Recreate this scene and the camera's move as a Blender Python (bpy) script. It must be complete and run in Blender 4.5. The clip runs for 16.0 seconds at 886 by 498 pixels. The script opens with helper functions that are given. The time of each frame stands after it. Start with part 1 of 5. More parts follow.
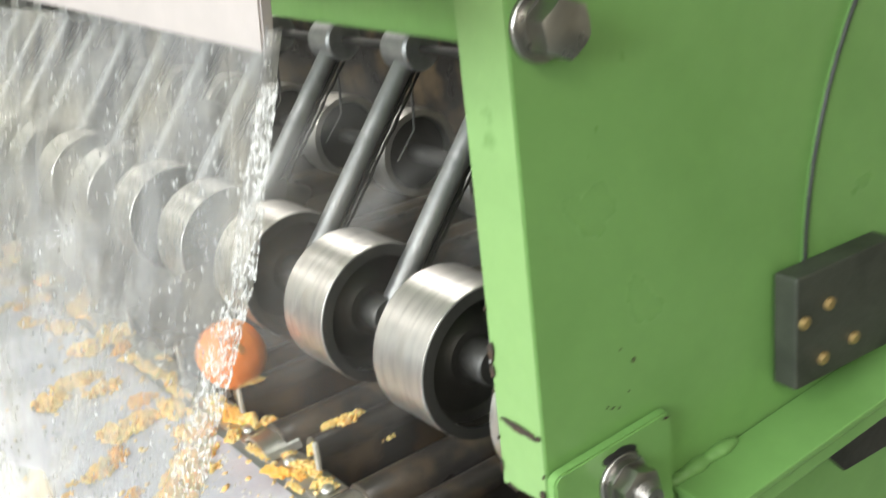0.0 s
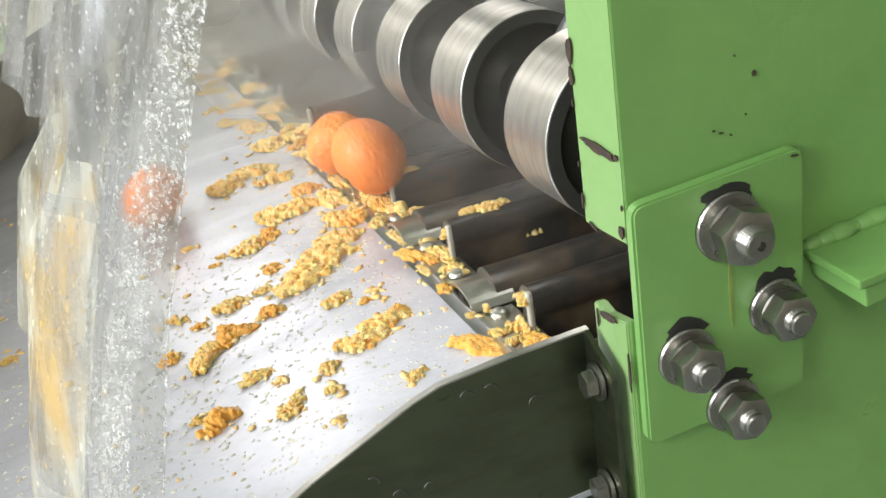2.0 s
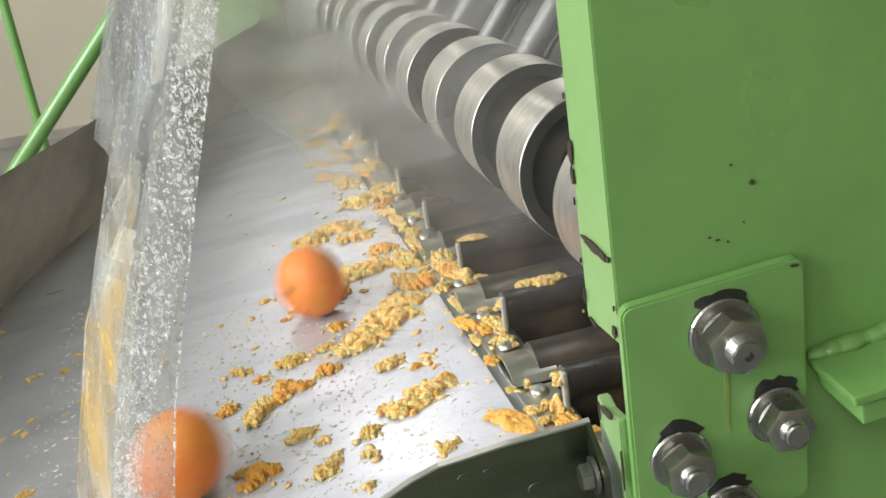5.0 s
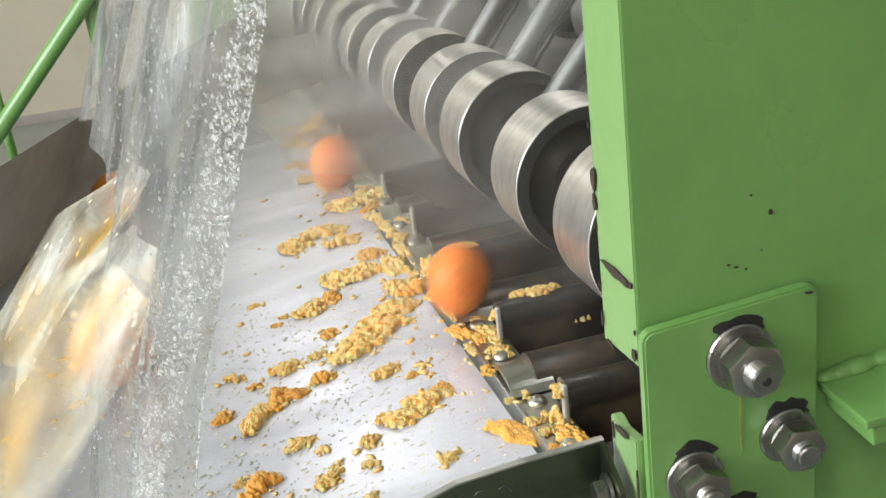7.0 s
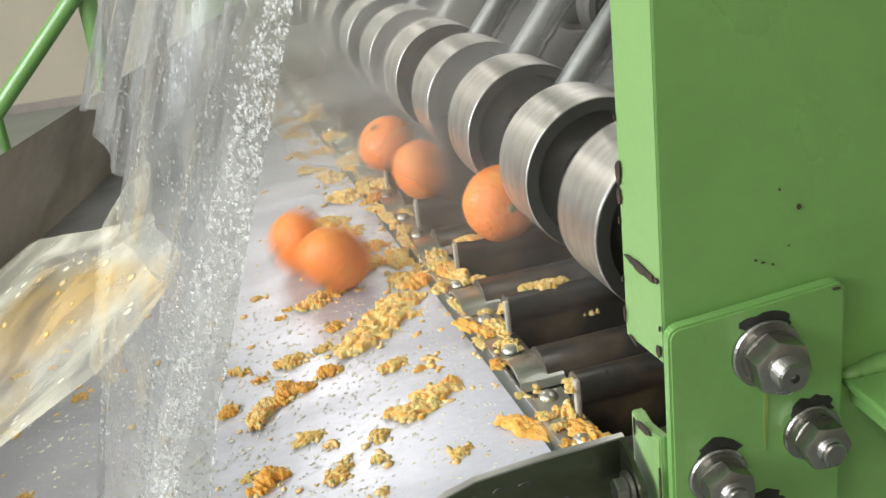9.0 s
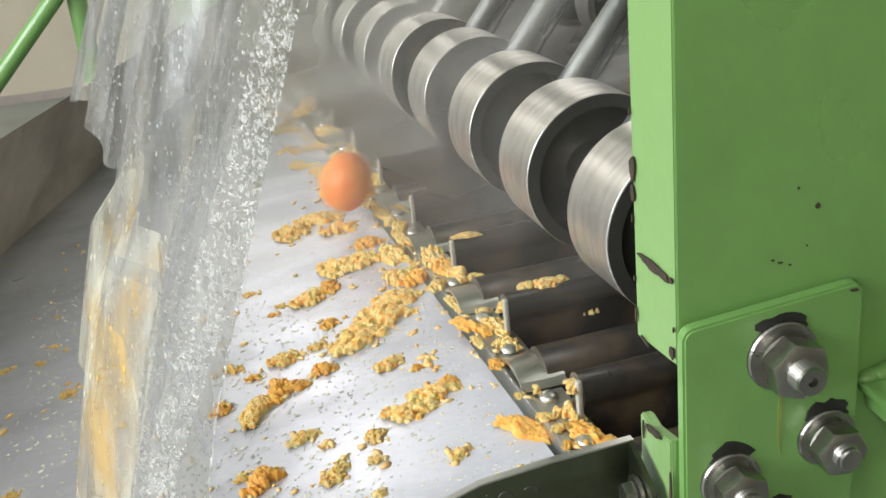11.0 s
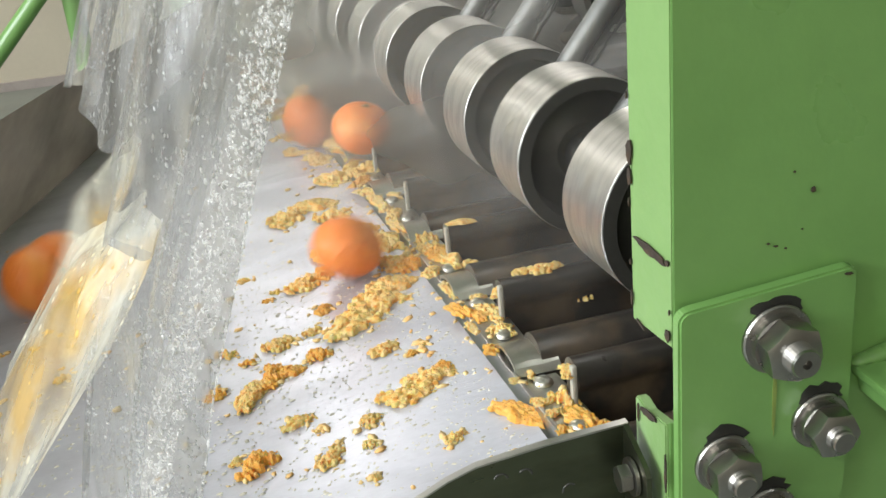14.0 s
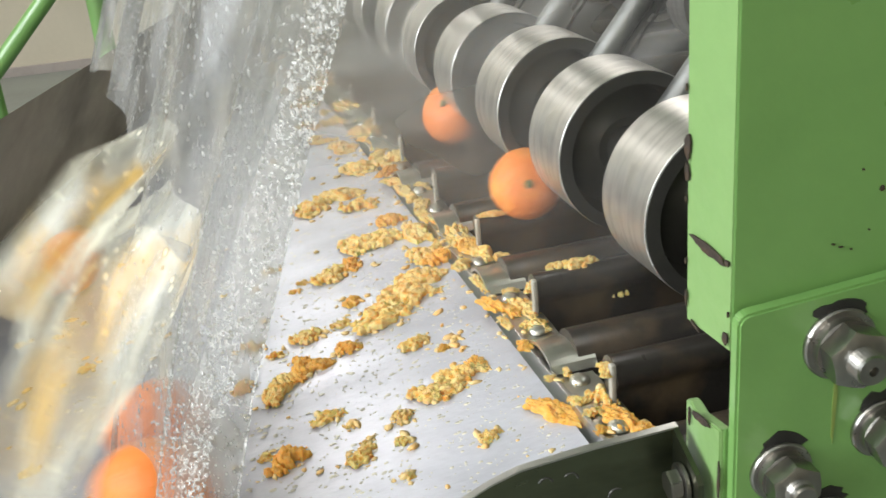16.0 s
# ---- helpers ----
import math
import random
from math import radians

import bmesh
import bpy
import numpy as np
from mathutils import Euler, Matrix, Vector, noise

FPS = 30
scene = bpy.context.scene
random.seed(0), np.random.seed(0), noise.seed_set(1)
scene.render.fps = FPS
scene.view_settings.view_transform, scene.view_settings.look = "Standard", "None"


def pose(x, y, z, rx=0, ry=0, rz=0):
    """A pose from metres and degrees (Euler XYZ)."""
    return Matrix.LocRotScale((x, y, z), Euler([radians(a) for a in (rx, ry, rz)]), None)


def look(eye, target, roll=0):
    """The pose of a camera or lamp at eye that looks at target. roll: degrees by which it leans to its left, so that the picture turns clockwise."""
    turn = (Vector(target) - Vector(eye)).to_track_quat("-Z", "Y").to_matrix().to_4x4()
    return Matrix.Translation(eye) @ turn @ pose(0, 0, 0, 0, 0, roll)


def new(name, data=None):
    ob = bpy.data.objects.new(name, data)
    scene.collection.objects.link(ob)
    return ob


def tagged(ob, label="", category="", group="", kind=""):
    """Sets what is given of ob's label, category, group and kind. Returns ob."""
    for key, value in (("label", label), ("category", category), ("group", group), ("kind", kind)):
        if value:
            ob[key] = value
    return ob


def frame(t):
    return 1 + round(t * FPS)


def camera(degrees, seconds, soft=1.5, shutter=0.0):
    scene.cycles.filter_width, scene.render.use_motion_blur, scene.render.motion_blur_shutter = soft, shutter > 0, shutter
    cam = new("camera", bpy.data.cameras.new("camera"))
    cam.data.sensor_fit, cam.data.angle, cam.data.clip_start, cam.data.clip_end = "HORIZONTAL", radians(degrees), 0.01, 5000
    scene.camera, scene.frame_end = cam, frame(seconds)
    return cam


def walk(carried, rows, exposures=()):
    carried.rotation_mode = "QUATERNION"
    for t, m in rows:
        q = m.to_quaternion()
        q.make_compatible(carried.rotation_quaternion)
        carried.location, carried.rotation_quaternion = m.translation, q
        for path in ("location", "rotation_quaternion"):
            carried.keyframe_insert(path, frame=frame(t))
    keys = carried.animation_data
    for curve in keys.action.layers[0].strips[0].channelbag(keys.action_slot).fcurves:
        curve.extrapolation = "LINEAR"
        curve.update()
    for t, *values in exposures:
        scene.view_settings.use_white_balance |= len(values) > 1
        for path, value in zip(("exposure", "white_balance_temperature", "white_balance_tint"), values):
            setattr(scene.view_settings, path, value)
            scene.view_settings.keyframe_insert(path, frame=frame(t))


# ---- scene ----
cam = camera(46.5, 16.0, shutter=0.5)
PATH = [
    (0, (-0.244, -0.466, 1.301), (0.713, 1.142, 0.597), -6.8),
    (0.5, (-0.217, -0.424, 1.25), (0.604, 1.222, 0.465), -7.4),
    (1, (-0.192, -0.427, 1.216), (0.433, 1.287, 0.397), -7.6),
    (1.5, (-0.167, -0.443, 1.187), (0.338, 1.295, 0.338), -8.8),
    (2, (-0.16, -0.465, 1.187), (0.27, 1.31, 0.372), -9.2),
    (2.5, (-0.147, -0.473, 1.175), (0.213, 1.306, 0.335), -8.7),
    (3, (-0.148, -0.477, 1.195), (0.207, 1.31, 0.37), -8.2),
    (3.5, (-0.141, -0.486, 1.203), (0.156, 1.346, 0.458), -8.4),
    (4, (-0.131, -0.489, 1.209), (0.074, 1.377, 0.52), -8.8),
    (4.5, (-0.107, -0.485, 1.199), (0.087, 1.381, 0.507), -8.9),
    (7, (-0.133, -0.481, 1.218), (0.146, 1.362, 0.493), -7.4),
    (7.5, (-0.137, -0.48, 1.22), (0.144, 1.362, 0.494), -7.2),
    (8, (-0.139, -0.479, 1.219), (0.146, 1.36, 0.486), -7.1),
    (8.5, (-0.142, -0.477, 1.219), (0.144, 1.36, 0.482), -7.2),
    (9, (-0.144, -0.472, 1.218), (0.151, 1.361, 0.475), -7.0),
    (11.5, (-0.151, -0.459, 1.214), (0.171, 1.365, 0.46), -6.1),
    (12, (-0.149, -0.462, 1.214), (0.17, 1.361, 0.455), -6.3),
    (12.5, (-0.151, -0.465, 1.214), (0.172, 1.357, 0.455), -6.2),
    (13, (-0.151, -0.464, 1.215), (0.175, 1.356, 0.452), -6.3),
    (13.5, (-0.154, -0.459, 1.211), (0.179, 1.356, 0.441), -5.9),
    (14, (-0.153, -0.461, 1.212), (0.18, 1.355, 0.443), -5.8),
    (14.5, (-0.154, -0.461, 1.211), (0.179, 1.354, 0.442), -5.9),
    (15, (-0.156, -0.461, 1.214), (0.182, 1.353, 0.442), -6.0),
    (15.5, (-0.159, -0.453, 1.211), (0.178, 1.356, 0.429), -5.8),
    (16, (-0.163, -0.444, 1.21), (0.142, 1.369, 0.423), -5.4),
]
walk(cam, [(t, look(eye, target, roll)) for t, eye, target, roll in PATH], exposures=((0.0, -0.14), (0.5, -0.02), (1.0, -0.2), (2.5, -0.28), (4.5, -0.42), (16.0, -0.48)))

# ---- light ----
world = bpy.data.worlds.new("world")
scene.world = world
world.use_nodes = True
world.node_tree.nodes["Background"].inputs[0].default_value = (0.8, 0.88, 1.0, 1)
world.node_tree.nodes["Background"].inputs[1].default_value = 0.3


def area_lamp(name, at, target, sx, sy, watts, colour):
    data = bpy.data.lights.new(name, "AREA")
    data.shape, data.size, data.size_y, data.energy, data.color = "RECTANGLE", sx, sy, watts, colour
    ob = new(name, data)
    ob.matrix_world = look(at, target)
    return ob


WARM = (1.0, 0.96, 0.91)
# Unseen ceiling lamps, added and tuned to light tray and frame.
LAMPS = ((-1.5, -2.85, 70), (-2.4, -0.4, 40), (-2.4, 4.4, 45), (0.9, 2.6, 50), (-0.42, 4.3, 42))
for lx, ly, watts in LAMPS:
    area_lamp("tube_light", (lx, ly, 3.12), (lx, ly, 0), 0.5, 2.2, watts, WARM)

# added fill light from the west, brightens the faces turned to -x
area_lamp("window_light", (-3.15, -0.3, 2.15), (0, 0.1, 1.1), 3.2, 1.3, 270, (0.9, 0.96, 1.0))


# ---- materials ----
def mat(name, colour, rough=0.5, metal=0.0, vary=0.12, scale=8.0, grain=120.0, bump=0.15, stretch=(1, 1, 1), second=None, patch=0.55, soft=0.1, coat=0.0, rvary=0.1, random_piece=0.0, sss=0.0):
    m = bpy.data.materials.new(name)
    m.use_nodes = True
    n, l = m.node_tree.nodes, m.node_tree.links
    b = n["Principled BSDF"]
    co = n.new("ShaderNodeTexCoord")
    mp = n.new("ShaderNodeMapping")
    mp.inputs["Scale"].default_value = stretch
    l.new(co.outputs["Object"], mp.inputs[0])
    big, fine = n.new("ShaderNodeTexNoise"), n.new("ShaderNodeTexNoise")
    big.inputs["Scale"].default_value, big.inputs["Detail"].default_value = scale, 6
    fine.inputs["Scale"].default_value, fine.inputs["Detail"].default_value = grain, 4
    for t in (big, fine):
        l.new(mp.outputs[0], t.inputs["Vector"])
    mix = n.new("ShaderNodeMix")
    mix.data_type = "RGBA"
    c = Vector(colour)
    dark = second if second else tuple(c * (1 - vary * 2))
    ramp = n.new("ShaderNodeMapRange")
    ramp.inputs[1].default_value, ramp.inputs[2].default_value = patch - soft, patch + soft
    l.new(big.outputs["Fac"], ramp.inputs[0])
    l.new(ramp.outputs[0], mix.inputs[0])
    mix.inputs[6].default_value, mix.inputs[7].default_value = (*colour, 1), (*dark, 1)
    hsv = n.new("ShaderNodeHueSaturation")
    l.new(mix.outputs[2], hsv.inputs["Color"])
    val = n.new("ShaderNodeMapRange")
    val.inputs[3].default_value, val.inputs[4].default_value = 1 - vary, 1 + vary
    l.new(fine.outputs["Fac"], val.inputs[0])
    if random_piece:
        info, add = n.new("ShaderNodeObjectInfo"), n.new("ShaderNodeMath")
        add.operation = "MULTIPLY_ADD"
        l.new(info.outputs["Random"], add.inputs[0])
        add.inputs[1].default_value = random_piece
        l.new(val.outputs[0], add.inputs[2])
        l.new(add.outputs[0], hsv.inputs["Value"])
    else:
        l.new(val.outputs[0], hsv.inputs["Value"])
    l.new(hsv.outputs[0], b.inputs["Base Color"])
    rr = n.new("ShaderNodeMapRange")
    rr.inputs[3].default_value, rr.inputs[4].default_value = max(rough - rvary, 0.03), min(rough + rvary, 1)
    l.new(big.outputs["Fac"], rr.inputs[0])
    l.new(rr.outputs[0], b.inputs["Roughness"])
    b.inputs["Metallic"].default_value = metal
    b.inputs["Coat Weight"].default_value, b.inputs["Coat Roughness"].default_value = coat, 0.08
    if sss:
        b.inputs["Subsurface Weight"].default_value, b.inputs["Subsurface Scale"].default_value = sss, 0.004
        b.inputs["Subsurface Radius"].default_value = (1.0, 0.6, 0.25)
    if bump:
        bp = n.new("ShaderNodeBump")
        bp.inputs["Strength"].default_value, bp.inputs["Distance"].default_value = bump, 0.002
        l.new(fine.outputs["Fac"], bp.inputs["Height"])
        l.new(bp.outputs[0], b.inputs["Normal"])
    return m


GREEN = mat("green_paint", (0.152, 0.305, 0.088), 0.32, 0, 0.06, 14, 90, 0.16, second=(0.128, 0.268, 0.072), patch=0.6, soft=0.14, coat=0.15, rvary=0.16)
# Same paint made paler for light on left-facing edges; dark patches are wear.
GREEN_LIT_WORN = mat("worn_green_paint", (0.19, 0.32, 0.115), 0.36, 0, 0.06, 30, 120, 0.2, second=(0.1, 0.2, 0.05), patch=0.7, soft=0.04)
RUST = mat("rusty_chip", (0.03, 0.02, 0.013), 0.8, 0, 0.3, 90, 400, 0.5, second=(0.08, 0.042, 0.018), patch=0.62)
BLACK_INK = mat("black_marker", (0.015, 0.015, 0.013), 0.5, 0, 0.2, 40, 200, 0.1)
TRAY = mat("tray_steel", (0.6, 0.61, 0.68), 0.34, 0.42, 0.1, 7, 130, 0.16, stretch=(1, 2.6, 1), rvary=0.14)
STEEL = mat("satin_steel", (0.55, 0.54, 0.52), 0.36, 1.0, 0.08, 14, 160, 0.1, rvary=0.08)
ARM = mat("dull_grey_arm", (0.3, 0.3, 0.29), 0.46, 0.75, 0.14, 30, 160, 0.3)
WHEEL = mat("turned_steel", (0.66, 0.645, 0.61), 0.38, 1.0, 0.1, 26, 70, 0.06, stretch=(1, 7, 1), rvary=0.12)
DISC = mat("dark_steel", (0.085, 0.083, 0.076), 0.5, 0.5, 0.15, 18, 150, 0.2)
# Green tinge: the frame mirrored in the side plate, put into the colour.
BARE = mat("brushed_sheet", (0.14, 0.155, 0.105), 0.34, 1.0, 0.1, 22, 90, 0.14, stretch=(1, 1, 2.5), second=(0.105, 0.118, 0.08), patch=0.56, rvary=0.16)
NUT = mat("stainless_nut", (0.36, 0.35, 0.33), 0.3, 1.0, 0.08, 60, 300, 0.1)
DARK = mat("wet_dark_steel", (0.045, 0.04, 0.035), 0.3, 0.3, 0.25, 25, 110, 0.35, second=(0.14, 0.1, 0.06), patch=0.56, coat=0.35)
NEAR_BLACK = mat("dark_rubber", (0.025, 0.023, 0.02), 0.45, 0, 0.2, 20, 120, 0.3)
CHAIN = mat("chain_steel", (0.62, 0.61, 0.55), 0.34, 1.0, 0.1, 30, 200, 0.15, random_piece=0.1)
PLASTIC_LIP = mat("pale_plastic_lip", (0.42, 0.4, 0.34), 0.4, 0, 0.1, 60, 300, 0.2)
PEEL = mat("orange_pulp", (0.92, 0.5, 0.13), 0.4, 0, 0.22, 4, 26, 0.8, second=(0.9, 0.4, 0.06), patch=0.5, soft=0.09, coat=0.25, random_piece=0.12, sss=0.5)
PITH = mat("pale_pulp", (0.92, 0.66, 0.26), 0.42, 0, 0.22, 4, 26, 0.8, second=(0.84, 0.4, 0.07), patch=0.55, soft=0.08, coat=0.25, random_piece=0.12, sss=0.5)
CRUMB = mat("pale_crumb", (0.78, 0.58, 0.26), 0.42, 0, 0.2, 30, 160, 0.4, second=(0.86, 0.5, 0.16), patch=0.58, coat=0.2)
DROPS = mat("wet_specks", (0.8, 0.77, 0.67), 0.2, 0, 0.2, 60, 300, 0.2, coat=0.4)
SKIN = mat("mandarin_skin", (0.76, 0.2, 0.028), 0.5, 0, 0.08, 40, 260, 1.0, second=(0.76, 0.29, 0.05), patch=0.6, coat=0.1, random_piece=0.1)
STEM = mat("stem_scar", (0.16, 0.16, 0.05), 0.7, 0, 0.2, 200, 500, 0.3)
BEIGE = mat("beige_wall_paint", (0.56, 0.52, 0.42), 0.75, 0, 0.04, 1.2, 40, 0.1)
FLOOR = mat("grey_green_floor", (0.2, 0.22, 0.2), 0.45, 0, 0.1, 1.5, 40, 0.1)
CEIL = mat("ceiling_white", (0.72, 0.72, 0.68), 0.85, 0, 0.04, 2, 60, 0.1)
WALLSTEEL = mat("dull_brown_steel", (0.31, 0.28, 0.235), 0.5, 0.35, 0.16, 9, 60, 0.1)
GREYBAR = mat("grey_bar_paint", (0.4, 0.36, 0.34), 0.5, 0.2, 0.08, 8, 100, 0.2)
SEAM_BLACK = mat("cable_black", (0.02, 0.025, 0.02), 0.5, 0, 0.1, 60, 200, 0.1)
BLOCK = mat("grimy_block", (0.05, 0.055, 0.042), 0.5, 0.2, 0.2, 30, 150, 0.3)
BRASS = mat("brass_screw", (0.5, 0.36, 0.16), 0.45, 0.9, 0.15, 90, 300, 0.3)


def vinyl(name, cover, spread, drops, often, tint, stain, stained=0.6, rough=0.2):
    """Clear wet sheet: partly seen through, with streaks, gloss, drops and some stain."""
    m = bpy.data.materials.new(name)
    m.use_nodes = True
    n, l = m.node_tree.nodes, m.node_tree.links
    b, out = n["Principled BSDF"], n["Material Output"]
    co = n.new("ShaderNodeTexCoord")
    long = n.new("ShaderNodeMapping")
    long.inputs["Scale"].default_value = (1, 1, 0.12)
    squash = n.new("ShaderNodeMapping")
    squash.inputs["Scale"].default_value = (1, 1, 0.6)
    drop, blot, streak = n.new("ShaderNodeTexVoronoi"), n.new("ShaderNodeTexNoise"), n.new("ShaderNodeTexNoise")
    drop.inputs["Scale"].default_value, blot.inputs["Scale"].default_value, streak.inputs["Scale"].default_value = drops, 16, 60
    blot.inputs["Detail"].default_value = streak.inputs["Detail"].default_value = 5
    l.new(co.outputs["Object"], long.inputs[0]), l.new(co.outputs["Object"], squash.inputs[0])
    l.new(squash.outputs[0], drop.inputs["Vector"]), l.new(co.outputs["Object"], blot.inputs["Vector"]), l.new(long.outputs[0], streak.inputs["Vector"])
    mix = n.new("ShaderNodeMix")
    mix.data_type = "RGBA"
    rng = n.new("ShaderNodeMapRange")
    rng.inputs[1].default_value, rng.inputs[2].default_value = stained - 0.08, stained + 0.08
    l.new(blot.outputs["Fac"], rng.inputs[0]), l.new(rng.outputs[0], mix.inputs[0])
    mix.inputs[6].default_value, mix.inputs[7].default_value = (*tint, 1), (*stain, 1)
    l.new(mix.outputs[2], b.inputs["Base Color"])
    b.inputs["Roughness"].default_value = rough
    b.inputs["Coat Weight"].default_value = 0.1 if rough < 0.4 else 0.0
    chance = n.new("ShaderNodeSeparateColor")
    l.new(drop.outputs["Color"], chance.inputs[0])
    size, gap, spot = n.new("ShaderNodeMapRange"), n.new("ShaderNodeMath"), n.new("ShaderNodeMapRange")
    size.inputs[1].default_value, size.inputs[3].default_value, size.inputs[4].default_value = 1 - often, 0.0, 0.5
    l.new(chance.outputs[0], size.inputs[0])
    gap.operation = "SUBTRACT"
    l.new(size.outputs[0], gap.inputs[0]), l.new(drop.outputs["Distance"], gap.inputs[1])
    spot.inputs[1].default_value, spot.inputs[2].default_value = 0.0, 0.16
    spot.inputs[3].default_value, spot.inputs[4].default_value = 0.0, 0.55
    l.new(gap.outputs[0], spot.inputs[0])
    bands = n.new("ShaderNodeMapRange")
    bands.inputs[1].default_value, bands.inputs[2].default_value = 0.35, 0.65
    bands.inputs[3].default_value, bands.inputs[4].default_value = cover - spread, cover + spread
    l.new(streak.outputs["Fac"], bands.inputs[0])
    total = n.new("ShaderNodeMath")
    total.use_clamp = True
    l.new(bands.outputs[0], total.inputs[0]), l.new(spot.outputs[0], total.inputs[1])
    bp = n.new("ShaderNodeBump")
    bp.inputs["Strength"].default_value, bp.inputs["Distance"].default_value = 0.8, 0.002
    l.new(total.outputs[0], bp.inputs["Height"]), l.new(bp.outputs[0], b.inputs["Normal"])
    clear = n.new("ShaderNodeBsdfTransparent")
    clear.inputs[0].default_value = (0.96, 0.97, 0.96, 1)
    sh = n.new("ShaderNodeMixShader")
    l.new(total.outputs[0], sh.inputs[0]), l.new(clear.outputs[0], sh.inputs[1]), l.new(b.outputs[0], sh.inputs[2])
    l.new(sh.outputs[0], out.inputs["Surface"])
    return m


VINYL = vinyl("clear_vinyl", 0.42, 0.2, 420, 0.6, (0.25, 0.25, 0.245), (0.32, 0.3, 0.25), 0.6, 0.27)
# Edge tint is paler than the sheet: its sparkle sits in the colour.
VINYL_EDGE = vinyl("welded_vinyl_edge", 0.36, 0.2, 700, 1.0, (0.72, 0.71, 0.7), (0.74, 0.72, 0.68), 0.6, 0.07)
VINYL_FLAP = vinyl("stained_vinyl", 0.34, 0.2, 260, 0.3, (0.7, 0.67, 0.54), (0.66, 0.42, 0.1), 0.6, 0.28)
# Beads are white: the glints of clear drops are put into the colour.
BEAD = mat("water_bead", (0.82, 0.82, 0.8), 0.06, 0, 0.1, 60, 300, 0.0, coat=0.6)
BEAD.node_tree.nodes["Principled BSDF"].inputs["Alpha"].default_value = 0.38


# ---- mesh helpers ----
def part(name, bm, material, parent=None, label="", smooth=False, m=None):
    me = bpy.data.meshes.new(name)
    bm.normal_update()
    bm.to_mesh(me)
    bm.free()
    me.materials.append(material)
    if smooth:
        for p in me.polygons:
            p.use_smooth = True
        me.set_sharp_from_angle(angle=0.7)
    ob = new(name, me)
    if parent:
        ob.parent = parent
    if m is not None:
        ob.matrix_basis = m
    if label:
        ob["label"] = label
    return ob


def share(ob, m, parent):
    o = new(ob.name.split(".")[0], ob.data)
    o.parent, o.matrix_basis = parent, m
    return o


def thing(name, m, label, category, group="", kind=""):
    ob = new(name)
    ob.empty_display_size = 0.02
    ob.matrix_basis = m
    return tagged(ob, label, category, group, kind)


def box(lo, hi, bevel=0.0, bm=None, seg=2):
    bm = bm or bmesh.new()
    b2 = bmesh.new()
    bmesh.ops.create_cube(b2, size=1)
    for v in b2.verts:
        v.co = Vector([lo[i] + (v.co[i] + 0.5) * (hi[i] - lo[i]) for i in range(3)])
    if bevel:
        bmesh.ops.bevel(b2, geom=b2.edges[:], offset=bevel, segments=seg, affect="EDGES", profile=0.6)
    return merge(bm, b2)


def merge(bm, other, m=None):
    me = bpy.data.meshes.new("tmp")
    other.to_mesh(me)
    other.free()
    if m is not None:
        me.transform(m)
    bm.from_mesh(me)
    bpy.data.meshes.remove(me)
    return bm


def rod(a, b, r, seg=16, bm=None, r2=None, bevel=0.0):
    bm = bm or bmesh.new()
    a, b = Vector(a), Vector(b)
    d = b - a
    b2 = bmesh.new()
    bmesh.ops.create_cone(b2, cap_ends=True, segments=seg, radius1=r, radius2=r if r2 is None else r2, depth=d.length)
    if bevel:
        caps = [e for e in b2.edges if abs(abs(e.verts[0].co.z) - d.length / 2) < 1e-6 and abs(e.verts[0].co.z - e.verts[1].co.z) < 1e-6]
        bmesh.ops.bevel(b2, geom=caps, offset=bevel, segments=2, affect="EDGES")
    return merge(bm, b2, Matrix.Translation((a + b) / 2) @ d.to_track_quat("Z", "Y").to_matrix().to_4x4())


def lathe(profile, seg=48, axis="Z", bm=None, closed=False):
    """profile: (radius, height) pairs turned round the axis."""
    b2 = bmesh.new()
    rings = []
    for r, h in profile:
        rings.append([b2.verts.new((r * math.cos(2 * math.pi * i / seg), r * math.sin(2 * math.pi * i / seg), h)) for i in range(seg)])
    pairs = list(zip(rings, rings[1:])) + ([(rings[-1], rings[0])] if closed else [])
    for p, q in pairs:
        for i in range(seg):
            b2.faces.new((p[i], p[(i + 1) % seg], q[(i + 1) % seg], q[i]))
    if not closed:
        for ring, flip in ((rings[0], True), (rings[-1], False)):
            if profile[0 if flip else -1][0] > 1e-6:
                b2.faces.new(list(reversed(ring)) if flip else ring)
    bmesh.ops.recalc_face_normals(b2, faces=b2.faces[:])
    turn = {"Z": Matrix(), "Y": Matrix.Rotation(-math.pi / 2, 4, "X"), "X": Matrix.Rotation(math.pi / 2, 4, "Y")}[axis]
    return merge(bm or bmesh.new(), b2, turn)


def slab(outline, lo, hi, axis="y", bevel=0.0):
    """A plate with the outline (two coordinates) and its thickness along the axis from lo to hi."""
    bm = bmesh.new()

    def put(p, k):
        return {"y": (p[0], k, p[1]), "x": (k, p[0], p[1]), "z": (p[0], p[1], k)}[axis]
    a = [bm.verts.new(put(p, lo)) for p in outline]
    b = [bm.verts.new(put(p, hi)) for p in outline]
    bm.faces.new(a), bm.faces.new(list(reversed(b)))
    for i in range(len(outline)):
        j = (i + 1) % len(outline)
        bm.faces.new((a[j], a[i], b[i], b[j]))
    bmesh.ops.recalc_face_normals(bm, faces=bm.faces[:])
    if bevel:
        bmesh.ops.bevel(bm, geom=bm.edges[:], offset=bevel, segments=2, affect="EDGES")
    return bm


